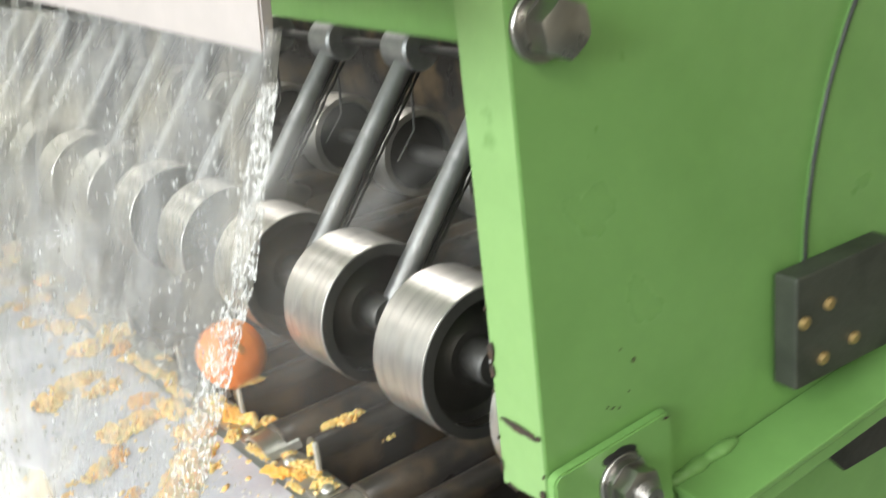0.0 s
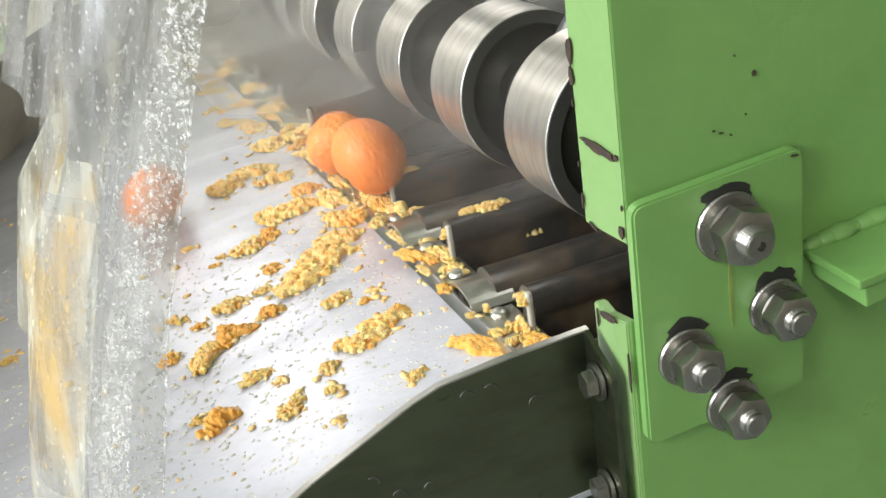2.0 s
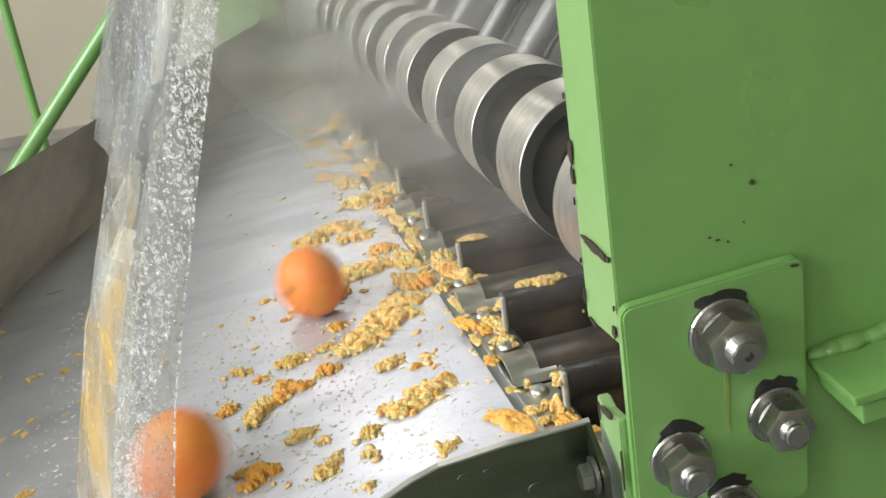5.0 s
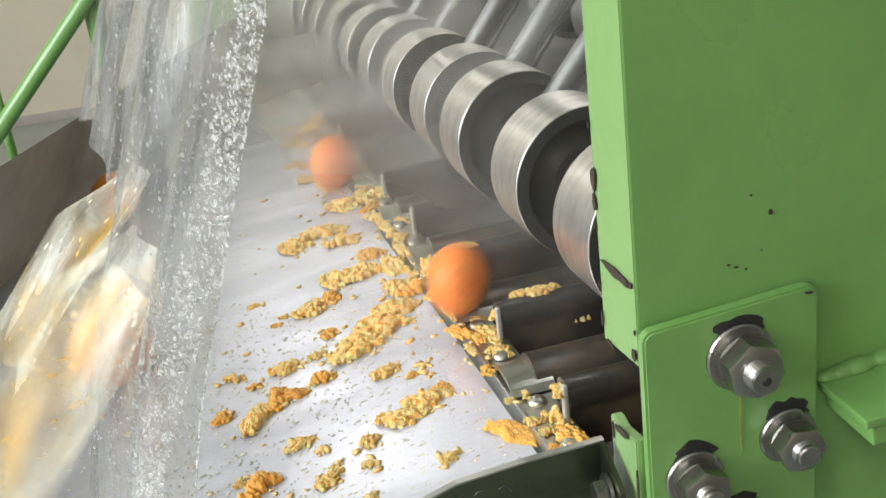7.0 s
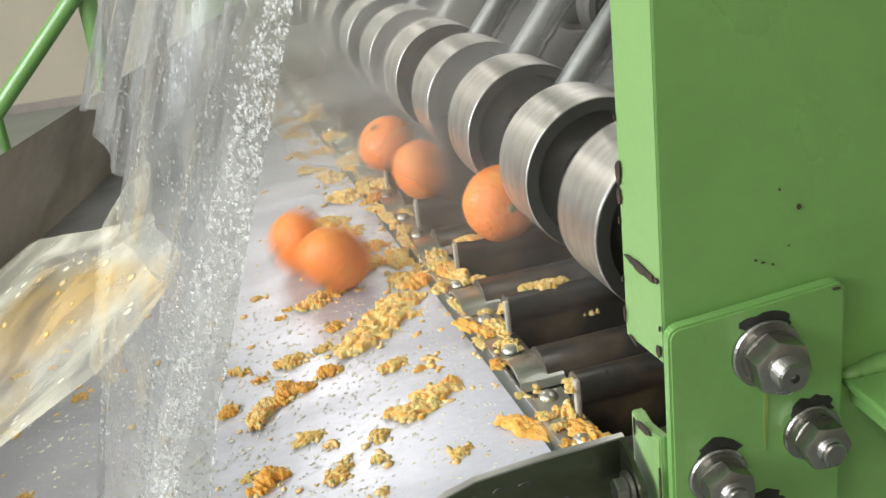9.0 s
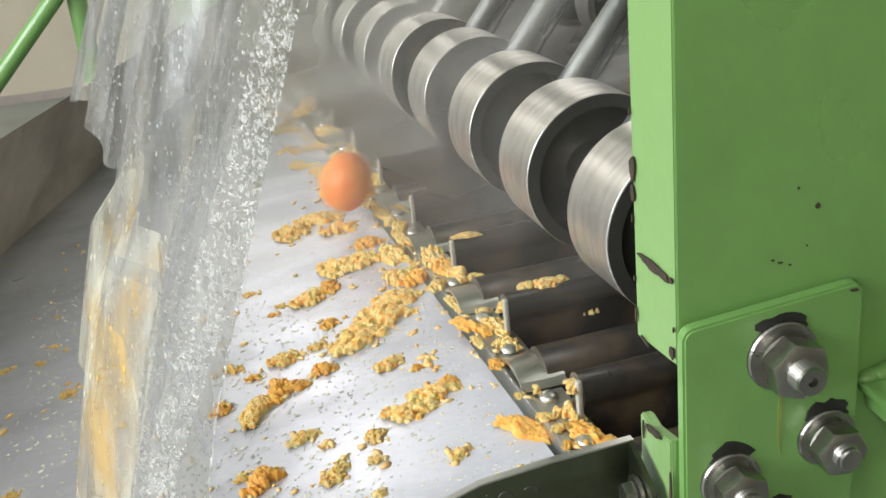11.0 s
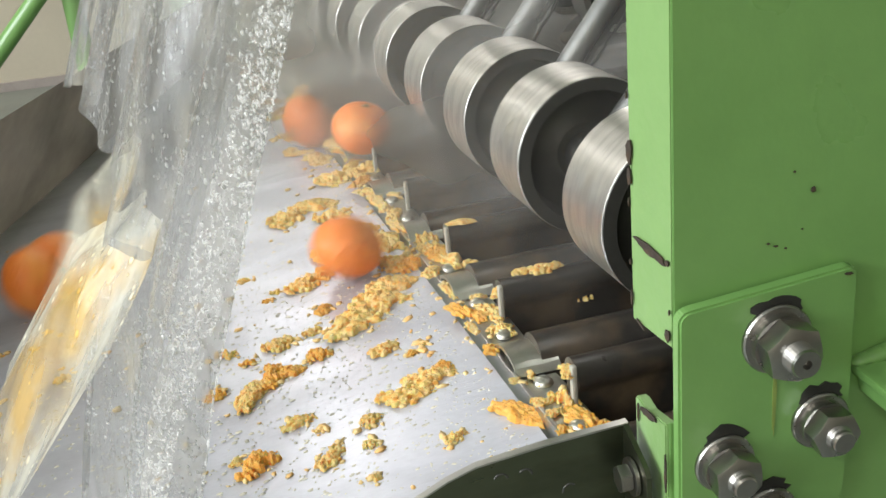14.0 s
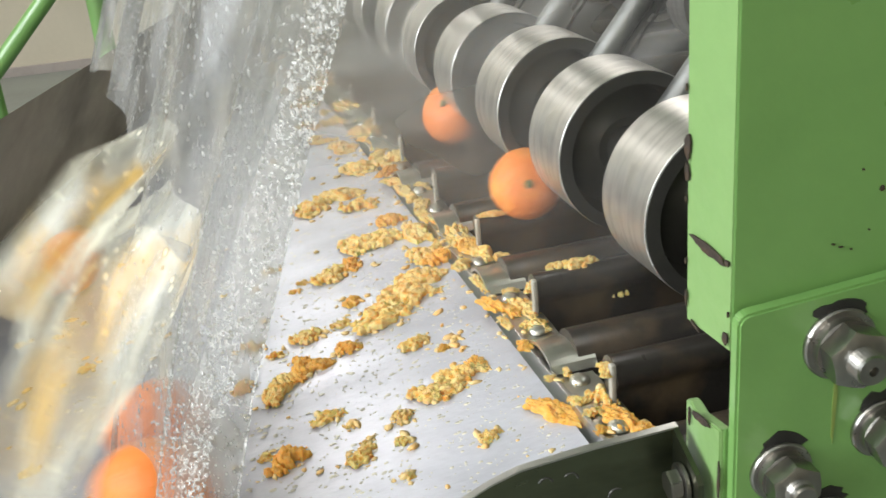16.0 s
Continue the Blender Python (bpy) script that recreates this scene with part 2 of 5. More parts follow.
def rounded(x0, z0, x1, z1, r, n=5):
    pts = []
    for cx, cz, a0 in ((x1 - r, z1 - r, 0), (x0 + r, z1 - r, 90), (x0 + r, z0 + r, 180), (x1 - r, z0 + r, 270)):
        for i in range(n + 1):
            a = radians(a0 + 90 * i / n)
            pts.append((cx + r * math.cos(a), cz + r * math.sin(a)))
    return pts


def rough_patch(w, h, seed, n=18, thick=0.0006):
    """A flat chip or stain of uneven outline in the x-z plane."""
    rnd = random.Random(seed)
    pts = []
    for i in range(n):
        a = 2 * math.pi * i / n
        k = 0.65 + 0.35 * rnd.random()
        pts.append((w / 2 * k * math.cos(a), h / 2 * k * math.sin(a)))
    return slab(pts, -thick, 0.0, "y")


def bolt_bm(af, h, washer, stud_r, stud_h, bored=False):
    """Parts of a hex fastening that faces -y: washer, nut and stud meshes."""
    w = lathe([(stud_r, 0), (washer, 0), (washer, 0.0018), (washer - 0.0006, 0.0026), (stud_r, 0.0026)], 40, "Y", closed=True)
    spring = lathe([(stud_r, 0.0026), (washer * 0.82, 0.0026), (washer * 0.82, 0.0062), (stud_r, 0.0062)], 40, "Y", closed=True)
    nut, rings, seg = bmesh.new(), [], 60
    for lift, inner in ((0.0, False), (0.04, False), (1.0, False), (1.0, True)):
        ring = []
        for i in range(seg):
            t = 2 * math.pi * i / seg
            r = af / 2 / math.cos((t + math.pi / 6) % (math.pi / 3) - math.pi / 6)
            z = h * lift - (r - af * 0.47) * 0.55 * (lift == 1.0 and not inner)
            r = af * 0.47 if inner else r * (0.97 if lift == 0.0 else 1.0)
            ring.append(nut.verts.new((r * math.cos(t), r * math.sin(t), z - h / 2)))
        rings.append(ring)
    for p, q in zip(rings, rings[1:]):
        for i in range(seg):
            nut.faces.new((p[i], p[(i + 1) % seg], q[(i + 1) % seg], q[i]))
    nut.faces.new(rings[-1]), nut.faces.new(list(reversed(rings[0])))
    turned = merge(bmesh.new(), nut, Matrix.Rotation(-math.pi / 2, 4, "X") @ Matrix.Translation((0, 0, 0.0062 + h / 2)))
    prof = [(stud_r, 0.004)]
    k = 0.0062 + h
    while k < 0.0062 + h + stud_h - 0.002:
        prof += [(stud_r, k), (stud_r * 0.9, k + 0.0008)]
        k += 0.0016
    end = 0.0062 + h + stud_h
    prof += [(stud_r * 0.86, end), (stud_r * 0.3, end), (stud_r * 0.26, end - 0.003), (0.0, end - 0.003)] if bored else [(stud_r * 0.9, end - 0.0006), (stud_r * 0.78, end), (0.0, end)]
    stud = lathe(prof, 28, "Y")
    return w, spring, turned, stud


def fasten(parent, x, y, z, af=0.024, h=0.013, washer=0.0165, stud_r=0.0078, stud_h=0.008, spin=0.0, bored=False):
    flip = pose(x, y, z, 0, 0, 180) @ pose(0, 0, 0, 0, spin, 0)
    w, s, n, st = bolt_bm(af, h, washer, stud_r, stud_h, bored)
    nut = part("nut", n, NUT, parent, "stainless hex nut", smooth=True, m=flip)
    part("washer", w, NUT, nut, smooth=False)
    part("spring_washer", s, NUT, nut)
    part("stud", st, NUT, nut, "threaded stud end")
    return nut


# ---- hall ----
def plane_slab(name, lo, hi, material, label, category):
    return tagged(part(name, box(lo, hi), material), label, category, kind="structure")


plane_slab("floor", (-3.2, -4, -0.1), (4, 5.8, 0), FLOOR, "grey green painted concrete floor of the hall", "floor")
plane_slab("wall_north", (-3.2, 5.8, 0), (4, 6.0, 3.2), BEIGE, "plain beige painted hall wall", "wall")
plane_slab("wall_south", (-3.2, -4.2, 0), (4, -4, 3.2), BEIGE, "plain beige painted hall wall", "wall")
# West wall and its window are unseen, added around the fill light.
west = box((-3.4, -4.2, 0), (-3.2, 6.0, 1.4))
for lo, hi in (((-3.4, -4.2, 2.9), (-3.2, 6.0, 3.2)), ((-3.4, -4.2, 1.4), (-3.2, -2.0, 2.9)), ((-3.4, 1.4, 1.4), (-3.2, 6.0, 2.9))):
    box(lo, hi, 0, west)
tagged(part("wall_west", west, BEIGE), "unseen beige painted hall wall with an opening for the added light", "wall", kind="structure")
window = thing("window_1", pose(-3.3, -0.3, 1.4), "unseen white window frame added round the west fill light", "window", kind="structure")
for lo, hi in (((-0.04, -1.7, 0), (0.04, 1.7, 0.06)), ((-0.04, -1.7, 1.44), (0.04, 1.7, 1.5)), ((-0.04, -1.7, 0.06), (0.04, -1.64, 1.44)), ((-0.04, 1.64, 0.06), (0.04, 1.7, 1.44)), ((-0.03, -0.6, 0.06), (0.03, -0.54, 1.44)), ((-0.03, 0.54, 0.06), (0.03, 0.6, 1.44))):
    part("window_frame", box(lo, hi, 0.004), CEIL, window)
plane_slab("wall_east", (4, -4.2, 0), (4.2, 6.0, 3.2), BEIGE, "plain beige painted hall wall", "wall")
plane_slab("ceiling", (-3.4, -4.2, 3.2), (4.2, 6.0, 3.3), CEIL, "plain off-white hall ceiling", "ceiling")
plane_slab("baseboard", (-3.2, 5.77, 0), (4, 5.8, 0.05), GREYBAR, "grey baseboard along the beige wall", "baseboard")
for lx, ly, watts in LAMPS:
    fixture = thing("ceiling_light", pose(lx, ly, 3.2), "unseen white ceiling fixture over an added lamp", "ceiling light", "ceiling lights")
    part("housing", box((-0.3, -1.15, -0.06), (0.3, 1.15, 0), 0.01), CEIL, fixture)

# guard rail beyond the tray
rail = thing("guard_rail", pose(-0.48, 2.0, 0), "green painted tubular guard rail behind the tray", "rail")
part("post", rod((0, 0, 0), (0, 0, 1.5), 0.022, 20), GREEN, rail, smooth=True)
part("post", rod((-0.86, 0, 0), (-0.86, 0, 1.5), 0.022, 20), GREEN, rail, smooth=True)
part("diagonal_brace", rod((0.02, -0.03, 1.02), (-0.86, -0.03, 0.13), 0.019, 20), GREEN, rail, smooth=True)
part("thin_post", rod((-0.2625, 0.04, 0), (-0.2625, 0.04, 1.5), 0.011, 14), GREEN, rail, smooth=True)
part("top_tube", rod((-0.86, 0, 1.5), (0.0, 0, 1.5), 0.022, 20), GREEN, rail, smooth=True)

# ---- conveyor space: y along the chain, turned a little to the frame ----
CONV = pose(0, 0, 0, 0, 0, 4.6)


def tray_z(x):
    return 0.893 + 0.1 * (x + 0.02)


# tray
tray = thing("steel_tray", CONV, "wet stainless steel catch tray with a fold along the conveyor", "tray")
bm = bmesh.new()
nx, ny = 30, 50
LOW = [(-0.64, 0.02), (-0.582, 0.191), (-0.429, 0.641), (-0.353, 0.822), (-0.09, 1.45)]
grid = [[None] * (ny + 1) for _ in range(nx + 1)]
for i in range(nx + 1):
    for j in range(ny + 1):
        y = -0.11 + 1.56 * j / ny
        x = -0.02 - (float(np.interp(y, [q[1] for q in LOW], [-q[0] - 0.055 for q in LOW])) - 0.02) * i / nx
        grid[i][j] = bm.verts.new((x, y, tray_z(x) + 0.0012 * noise.noise((x * 5, y * 3, 1.0))))
for i in range(nx):
    for j in range(ny):
        bm.faces.new((grid[i][j], grid[i][j + 1], grid[i + 1][j + 1], grid[i + 1][j]))
bmesh.ops.recalc_face_normals(bm, faces=bm.faces[:])
bmesh.ops.solidify(bm, geom=bm.faces[:], thickness=0.003)
part("tray_bed", bm, TRAY, tray, smooth=True)
bm = bmesh.new()
top = [(-0.6, -0.1), (-0.509, 0.004), (-0.334, 0.505), (-0.244, 0.749), (0.0, 1.42)]
lv = [bm.verts.new((x + 0.06, y, tray_z(x + 0.06) - 0.003)) for x, y in LOW]
tv = [bm.verts.new((x, y, 1.0)) for x, y in top]
for i in range(4):
    bm.faces.new((lv[i], lv[i + 1], tv[i + 1], tv[i]))
bmesh.ops.solidify(bm, geom=bm.faces[:], thickness=0.004)
part("tray_wall", bm, WALLSTEEL, tray, "dull grey steel wall of the tray")
for sy in (0.06, 0.62):
    for sx in (-0.36, -0.06):
        part("tray_leg", box((sx - 0.02, sy - 0.02, 0), (sx + 0.02, sy + 0.02, tray_z(sx) - 0.004), 0.002), BARE, tray)

# folded side plate that closes the tray's near end
guard = thing("side_plate", pose(0, 0, 0), "dark stainless steel side plate with green reflection in its colour and a folded bolted flange", "side plate")
edge = [(-0.0183, 0.9725), (-0.0539, 0.97), (-0.0846, 0.9663), (-0.0972, 0.962), (-0.1444, 0.939), (-0.2314, 0.8895), (-0.34, 0.83)]
outline = edge + [(-0.34, 0.45), (-0.0185, 0.45)]
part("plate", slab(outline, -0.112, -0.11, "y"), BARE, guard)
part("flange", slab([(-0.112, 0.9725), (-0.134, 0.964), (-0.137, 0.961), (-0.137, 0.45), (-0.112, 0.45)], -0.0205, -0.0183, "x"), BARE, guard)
# Bright edge line of the plate, drawn as a strip of paler steel.
part("plate_rim", slab([(a, b + 0.0003) for a, b in edge] + [(a, b - 0.0006) for a, b in reversed(edge)], -0.1128, -0.1092, "y"), STEEL, guard, "thin paler strip that draws the plate's bright edge line")
# Dents drawn as dark arcs; their shade is put into the arc colour.
for dx, dz, turn in ((-0.149, 0.918, 0), (-0.11, 0.9195, 15), (-0.096, 0.919, -10), (-0.0745, 0.957, 5), (-0.064, 0.957, 20), (-0.12, 0.93, 40), (-0.045, 0.945, -30)):
    dent = bmesh.new()
    for i in range(7):
        a, b = (radians(20 + 20 * k) for k in (i, i + 1))
        rod((0.003 * math.cos(a), 0, 0.003 * math.sin(a)), (0.003 * math.cos(b), 0, 0.003 * math.sin(b)), 0.0005, 6, dent)
    part("scuff", dent, DISC, guard, "small dark crescent that draws the shade of a dent", m=pose(dx, -0.1121, dz, 0, turn, 0))
for bz in (0.954, 0.9, 0.84):
    head = bmesh.new()
    bmesh.ops.create_cone(head, cap_ends=True, segments=6, radius1=0.0062, radius2=0.0062, depth=0.005)
    bmesh.ops.bevel(head, geom=head.edges[:], offset=0.0005, segments=2, affect="EDGES")
    hb = part("flange_bolt", merge(bmesh.new(), head, Matrix.Rotation(math.pi / 2, 4, "Y")), NUT, guard, "small stainless hex bolt", m=pose(-0.0255, -0.124, bz, 20, 0, 0))
    part("washer", lathe([(0.002, 0), (0.0082, 0), (0.0082, 0.0016), (0.002, 0.0016)], 28, "X", closed=True), NUT, hb, m=pose(0.0028, 0, 0))

# ---- green machine frame ----
frame_green = thing("machine_frame", pose(0, 0, 0), "light green painted steel end frame with chipped edges", "machine frame")
part("end_plate", slab([(-0.0101, 1.0205), (-0.0101, 1.40), (0.30, 1.40), (0.30, 0.0), (-0.0122, 0.0), (-0.0122, 0.9875), (-0.0064, 0.9875), (-0.0064, 1.0205)], -0.1408, -0.1397, "y", 0.0003), GREEN, frame_green)
part("edge_flange", slab([(-0.0142, -0.1105), (-0.0104, -0.1402), (-0.006, -0.1402), (-0.0095, -0.1105)], 1.0195, 1.40, "z", 0.0006), GREEN_LIT_WORN, frame_green, "chipped edge flange, its green lightened as if lit")
part("lower_post", slab([(-0.1396, 0.9865), (-0.1396, 0.0), (-0.109, 0.0), (-0.109, 0.9825), (-0.1125, 0.9835), (-0.12, 0.982)], -0.0134, -0.0085, "x", 0.0006), GREEN_LIT_WORN, frame_green, "chipped lower post edge")
part("long_beam", slab([(-0.105, 1.228), (3.6, 1.228), (3.6, 1.39), (-0.105, 1.39)], -0.0068, 0.09, "x", 0.002), GREEN, frame_green)
plate = part("bolt_plate", slab([(a, b + 0.0068 * (a + 0.01) / 0.07) for a, b in rounded(-0.0112, 0.932, 0.0612, 1.0375, 0.0045)], -0.1475, -0.1412, "y", 0.001), GREEN, frame_green, "raised green plate with four hex nuts")
BOLTS = ((0.0262, 1.0222, 1.0, 12), (0.046, 0.982, 0.86, 25), (0.0056, 0.9715, 0.88, 4), (0.0252, 0.9425, 0.86, 17))
for bx, bz, k, spin in BOLTS:
    f = fasten(frame_green, bx + 0.0018, -0.147, bz - 0.0022, 0.0205 * k, 0.0095 * k, 0.0142 * k, 0.0062 * k, 0.007 * k ** 3, spin, k > 0.95)
    mark = part("paint_mark", rough_patch(0.024 * k, 0.013, int(bx * 1e4)), BLACK_INK, frame_green, "black marker line at the nut", m=pose(bx + 0.002, -0.1474, bz + 0.0105 * k))
big_bolt = fasten(frame_green, 0.0045, -0.141, 1.236, 0.0215, 0.0125, 0.0145, 0.0006, 0.0, 8)
for px_, pz, w, h, sd in ((0.0443, 1.075, 0.0022, 0.0026, 3), (0.0365, 1.083, 0.001, 0.001, 5), (0.03, 1.055, 0.0022, 0.0008, 8), (0.034, 1.0535, 0.0012, 0.0008, 9), (0.027, 1.0565, 0.0016, 0.0007, 10), (0.0405, 1.06, 0.0008, 0.0008, 31)):
    part("paint_chip", rough_patch(w, h, sd), RUST, frame_green, "small dark paint chip", m=pose(px_, -0.1413, pz))
for py, pz, w, h, tilt, sd in ((-0.1255, 1.0552, 0.026, 0.0048, 7, 11), (-0.1382, 1.0545, 0.0028, 0.003, 0, 12), (-0.1122, 1.0905, 0.005, 0.012, 0, 13), (-0.138, 1.0245, 0.004, 0.006, 0, 14), (-0.112, 1.0805, 0.003, 0.009, 0, 15), (-0.124, 0.9825, 0.02, 0.004, -12, 16), (-0.141, 0.965, 0.0022, 0.02, 0, 17), (-0.1118, 1.03, 0.0016, 0.008, 0, 18), (-0.1115, 1.045, 0.0012, 0.003, 0, 41), (-0.1113, 1.07, 0.001, 0.004, 0, 42), (-0.1114, 1.112, 0.0012, 0.003, 0, 43), (-0.1395, 1.035, 0.001, 0.003, 0, 44), (-0.118, 1.0205, 0.008, 0.0016, 20, 46), (-0.114, 0.978, 0.002, 0.01, 0, 47)):
    part("rust_chip", rough_patch(w, h, sd), RUST, frame_green, "rusty chip in the green paint", m=pose(-0.0148 - 0.128 * (py + 0.1105) if pz > 1 else -0.014, py, pz, 0, 0, -82.7 if pz > 1 else -90) @ pose(0, 0, 0, 0, tilt, 0))
part("paint_chip", rough_patch(0.004, 0.0012, 51), RUST, frame_green, "dark chip at the plate corner", m=pose(0.0565, -0.1481, 1.0418))
part("rust_run", rough_patch(0.0022, 0.034, 21), mat("rust_stain", (0.2, 0.27, 0.06), 0.5, 0, 0.1, 60, 200, 0.05), frame_green, "thin ochre rust run under the nut", m=pose(0.028, -0.1473, 0.992))
part("far_post", box((-0.25, 1.56, 0), (-0.13, 1.6, 1.39), 0.003), GREEN, frame_green, "green post at the far end of the tray")
# ledge, block and housing beside the end plate
LEDGE = pose(0.064, -0.1415, 0.9975, 0, -7.0, 0)
part("ledge", box((0, -0.0355, -0.003), (0.22, 0, 0.001), 0.0009), GREEN, frame_green, "narrow green welded ledge", m=LEDGE)
part("ledge_lip", box((0.003, -0.034, -0.0125), (0.22, 0, -0.0035), 0.0009), GREEN, frame_green, m=LEDGE)
for i in range(7):
    w = bmesh.new()
    bmesh.ops.create_icosphere(w, subdivisions=2, radius=0.0045 + 0.001 * (i % 3))
    part("weld_bead", w, GREEN, frame_green, "lumpy painted weld", smooth=True, m=LEDGE @ pose(0.005 + 0.006 * i, -0.0015, 0.002) @ Matrix.Diagonal((1.3, 0.8, 0.6, 1)))
arc = [(0.411 - 0.25 * math.cos(radians(a)), 1.088 + 0.25 * math.sin(radians(a))) for a in range(-4, 62, 4)]
part("side_housing", slab(arc + [(0.55, arc[-1][1]), (0.55, arc[0][1])], -0.1435, -0.1412, "y"), GREEN, frame_green, "green housing with a rounded edge")
# Black rod draws the dark gap along the housing edge.
seam_rod = bmesh.new()
for (ax, az), (bx, bz) in zip(arc, arc[1:]):
    rod((ax, -0.1437, az), (bx, -0.1437, bz), 0.0012, 8, seam_rod)
part("edge_seal", seam_rod, SEAM_BLACK, frame_green, "thin black rod that draws the dark gap at the housing edge")
# Flat slab on the plate: the opening's shade is painted near-black.
part("lower_opening", slab([(0.206, 0.9885), (0.173, 0.9735), (0.2, 0.945), (0.298, 0.945), (0.298, 0.9885)], -0.1425, -0.1412, "y"), NEAR_BLACK, frame_green, "flat black slab that paints the shaded opening under the ledge")
part("bearing_block", box((0.1375, -0.158, 1.028), (0.215, -0.1436, 1.09), 0.0016), BLOCK, frame_green, "grimy dark block with four screws")
for sx, sz in ((0.1425, 1.065), (0.1615, 1.0695), (0.182, 1.043), (0.1575, 1.04)):
    part("screw", lathe([(0.0, 0.0), (0.0036, 0.0), (0.0036, 0.0016), (0.0024, 0.0024), (0.0, 0.0024)], 14, "Y"), BRASS, frame_green, "dirty brass screw head", m=pose(sx, -0.1581, sz, 0, 0, 180))

# ---- long pieces of the conveyor ----
conveyor = thing("roller_conveyor", CONV, "dark wet roller conveyor with upright flights and a side chain", "conveyor")
part("side_channel", box((-0.006, -0.13, 0.80), (0.95, 3.58, 0.858), 0.002), NEAR_BLACK, conveyor, "dark channel under the rollers")
# Added panel: stands for the dark inside and hides the waiting mandarins.
part("back_panel", box((0.42, -0.13, 0.995), (0.43, 3.58, 1.6)), DARK, conveyor, "added dark panel that stands for the shaded inside behind the wheels")
part("pivot_bar", rod((0.214, -0.12, 1.157), (0.214, 3.58, 1.157), 0.004, 16), NEAR_BLACK, conveyor, "dark pivot shaft of the arms", smooth=True)
for sy in (0.0, 1.6, 3.3):
    for sx in (0.1, 0.88):
        part("conveyor_leg", box((sx, sy, 0), (sx + 0.04, sy + 0.04, 0.80)), DISC, conveyor)

PITCH = 0.119
flight_bm = None
for i in range(-1, 28):
    y = 0.0275 + PITCH * i
    if flight_bm is None:
        # upright flight: thin wall, round top bar, pale cut end
        prof = [(-0.006, 0.868), (0.010, 0.868), (0.010, 0.905)] + [(0.002 + 0.0105 * math.cos(radians(a)), 0.9135 + 0.0108 * math.sin(radians(a))) for a in range(-36, 217, 14)] + [(-0.006, 0.905)]
        flight = part("flight", slab(prof, 0.006, 0.94, "x"), DARK, conveyor, "upright dark flight with a rounded top", smooth=True, m=pose(0, y, 0))
        tip = part("flight_tip", box((-0.002, -0.0108, -0.019), (0.0014, -0.0062, 0.0135), 0.0012), PLASTIC_LIP, conveyor, "pale worn rim of the flight", m=pose(0.0045, y + 0.0035, 0.9105))
        rb = rod((0.004, 0.0, 0.897), (0.94, 0.0, 0.897), 0.017, 28)
        roller = part("roller", rb, DARK, conveyor, "dark wet roller", smooth=True, m=pose(0, y + 0.058, 0))
        flight_bm = True
    else:
        share(flight, pose(0, y, 0), conveyor), share(tip, pose(0.0045, y + 0.0035, 0.9105), conveyor)
        share(roller, pose(0, y + 0.058, 0), conveyor)

# side chain: flat links, raised links and domed rivets
chain = thing("side_chain", CONV, "bright steel side chain with domed rivets along the tray edge", "chain")


def link_bm(raised):
    bm = bmesh.new()
    n, long = 12, 0.042 if raised else 0.07
    rows = []
    for i in range(n + 1):
        u = i / n
        z = 0.0095 * math.sin(math.pi * u) ** 0.6 if raised else 0.001 * math.sin(math.pi * u)
        w = 0.0145 if raised else 0.0118
        rows.append([bm.verts.new((-w, (u - 0.5) * long, z)), bm.verts.new((w, (u - 0.5) * long, z))])
    for a, b in zip(rows, rows[1:]):
        bm.faces.new((a[0], a[1], b[1], b[0]))
    bmesh.ops.recalc_face_normals(bm, faces=bm.faces[:])
    bmesh.ops.solidify(bm, geom=bm.faces[:], thickness=0.0022)
    return bm


flat = raised = rivet = None
for i in range(-1, 29):
    y = PITCH * i
    spots = (pose(-0.003, y + 0.026, 0.8985), pose(0.0, y + 0.0855, 0.8985), pose(-0.003, y, 0.8992), pose(-0.003, y + 0.052, 0.8992))
    if flat is None:
        flat = part("flat_link", link_bm(False), CHAIN, chain, m=spots[0])
        raised = part("raised_link", link_bm(True), CHAIN, chain, "raised bright link", m=spots[1])
        rivet = part("rivet", lathe([(0.0062, 0.0), (0.0058, 0.0016), (0.0044, 0.003), (0.0022, 0.0038), (0.0, 0.004)], 20), CHAIN, chain, "domed rivet head", smooth=True, m=spots[2])
    else:
        share(flat, spots[0], chain), share(raised, spots[1], chain), share(rivet, spots[2], chain)
    share(rivet, spots[3], chain)
part("chain_strip", box((-0.0165, -0.12, 0.882), (-0.0135, 3.58, 0.9005), 0.0006), STEEL, chain, "thin steel edge strip")
part("chain_bed", box((-0.0135, -0.12, 0.86), (0.0, 3.58, 0.893)), CHAIN, chain)

# ---- press wheels ----
WX, WZ, WR, WW, WY, WS = 0.081, 0.9956, 0.053, 0.0554, 0.0295, 0.119
hub_to_pivot = Vector((0.214 - WX, 0, 1.157 - WZ))
wheels = []


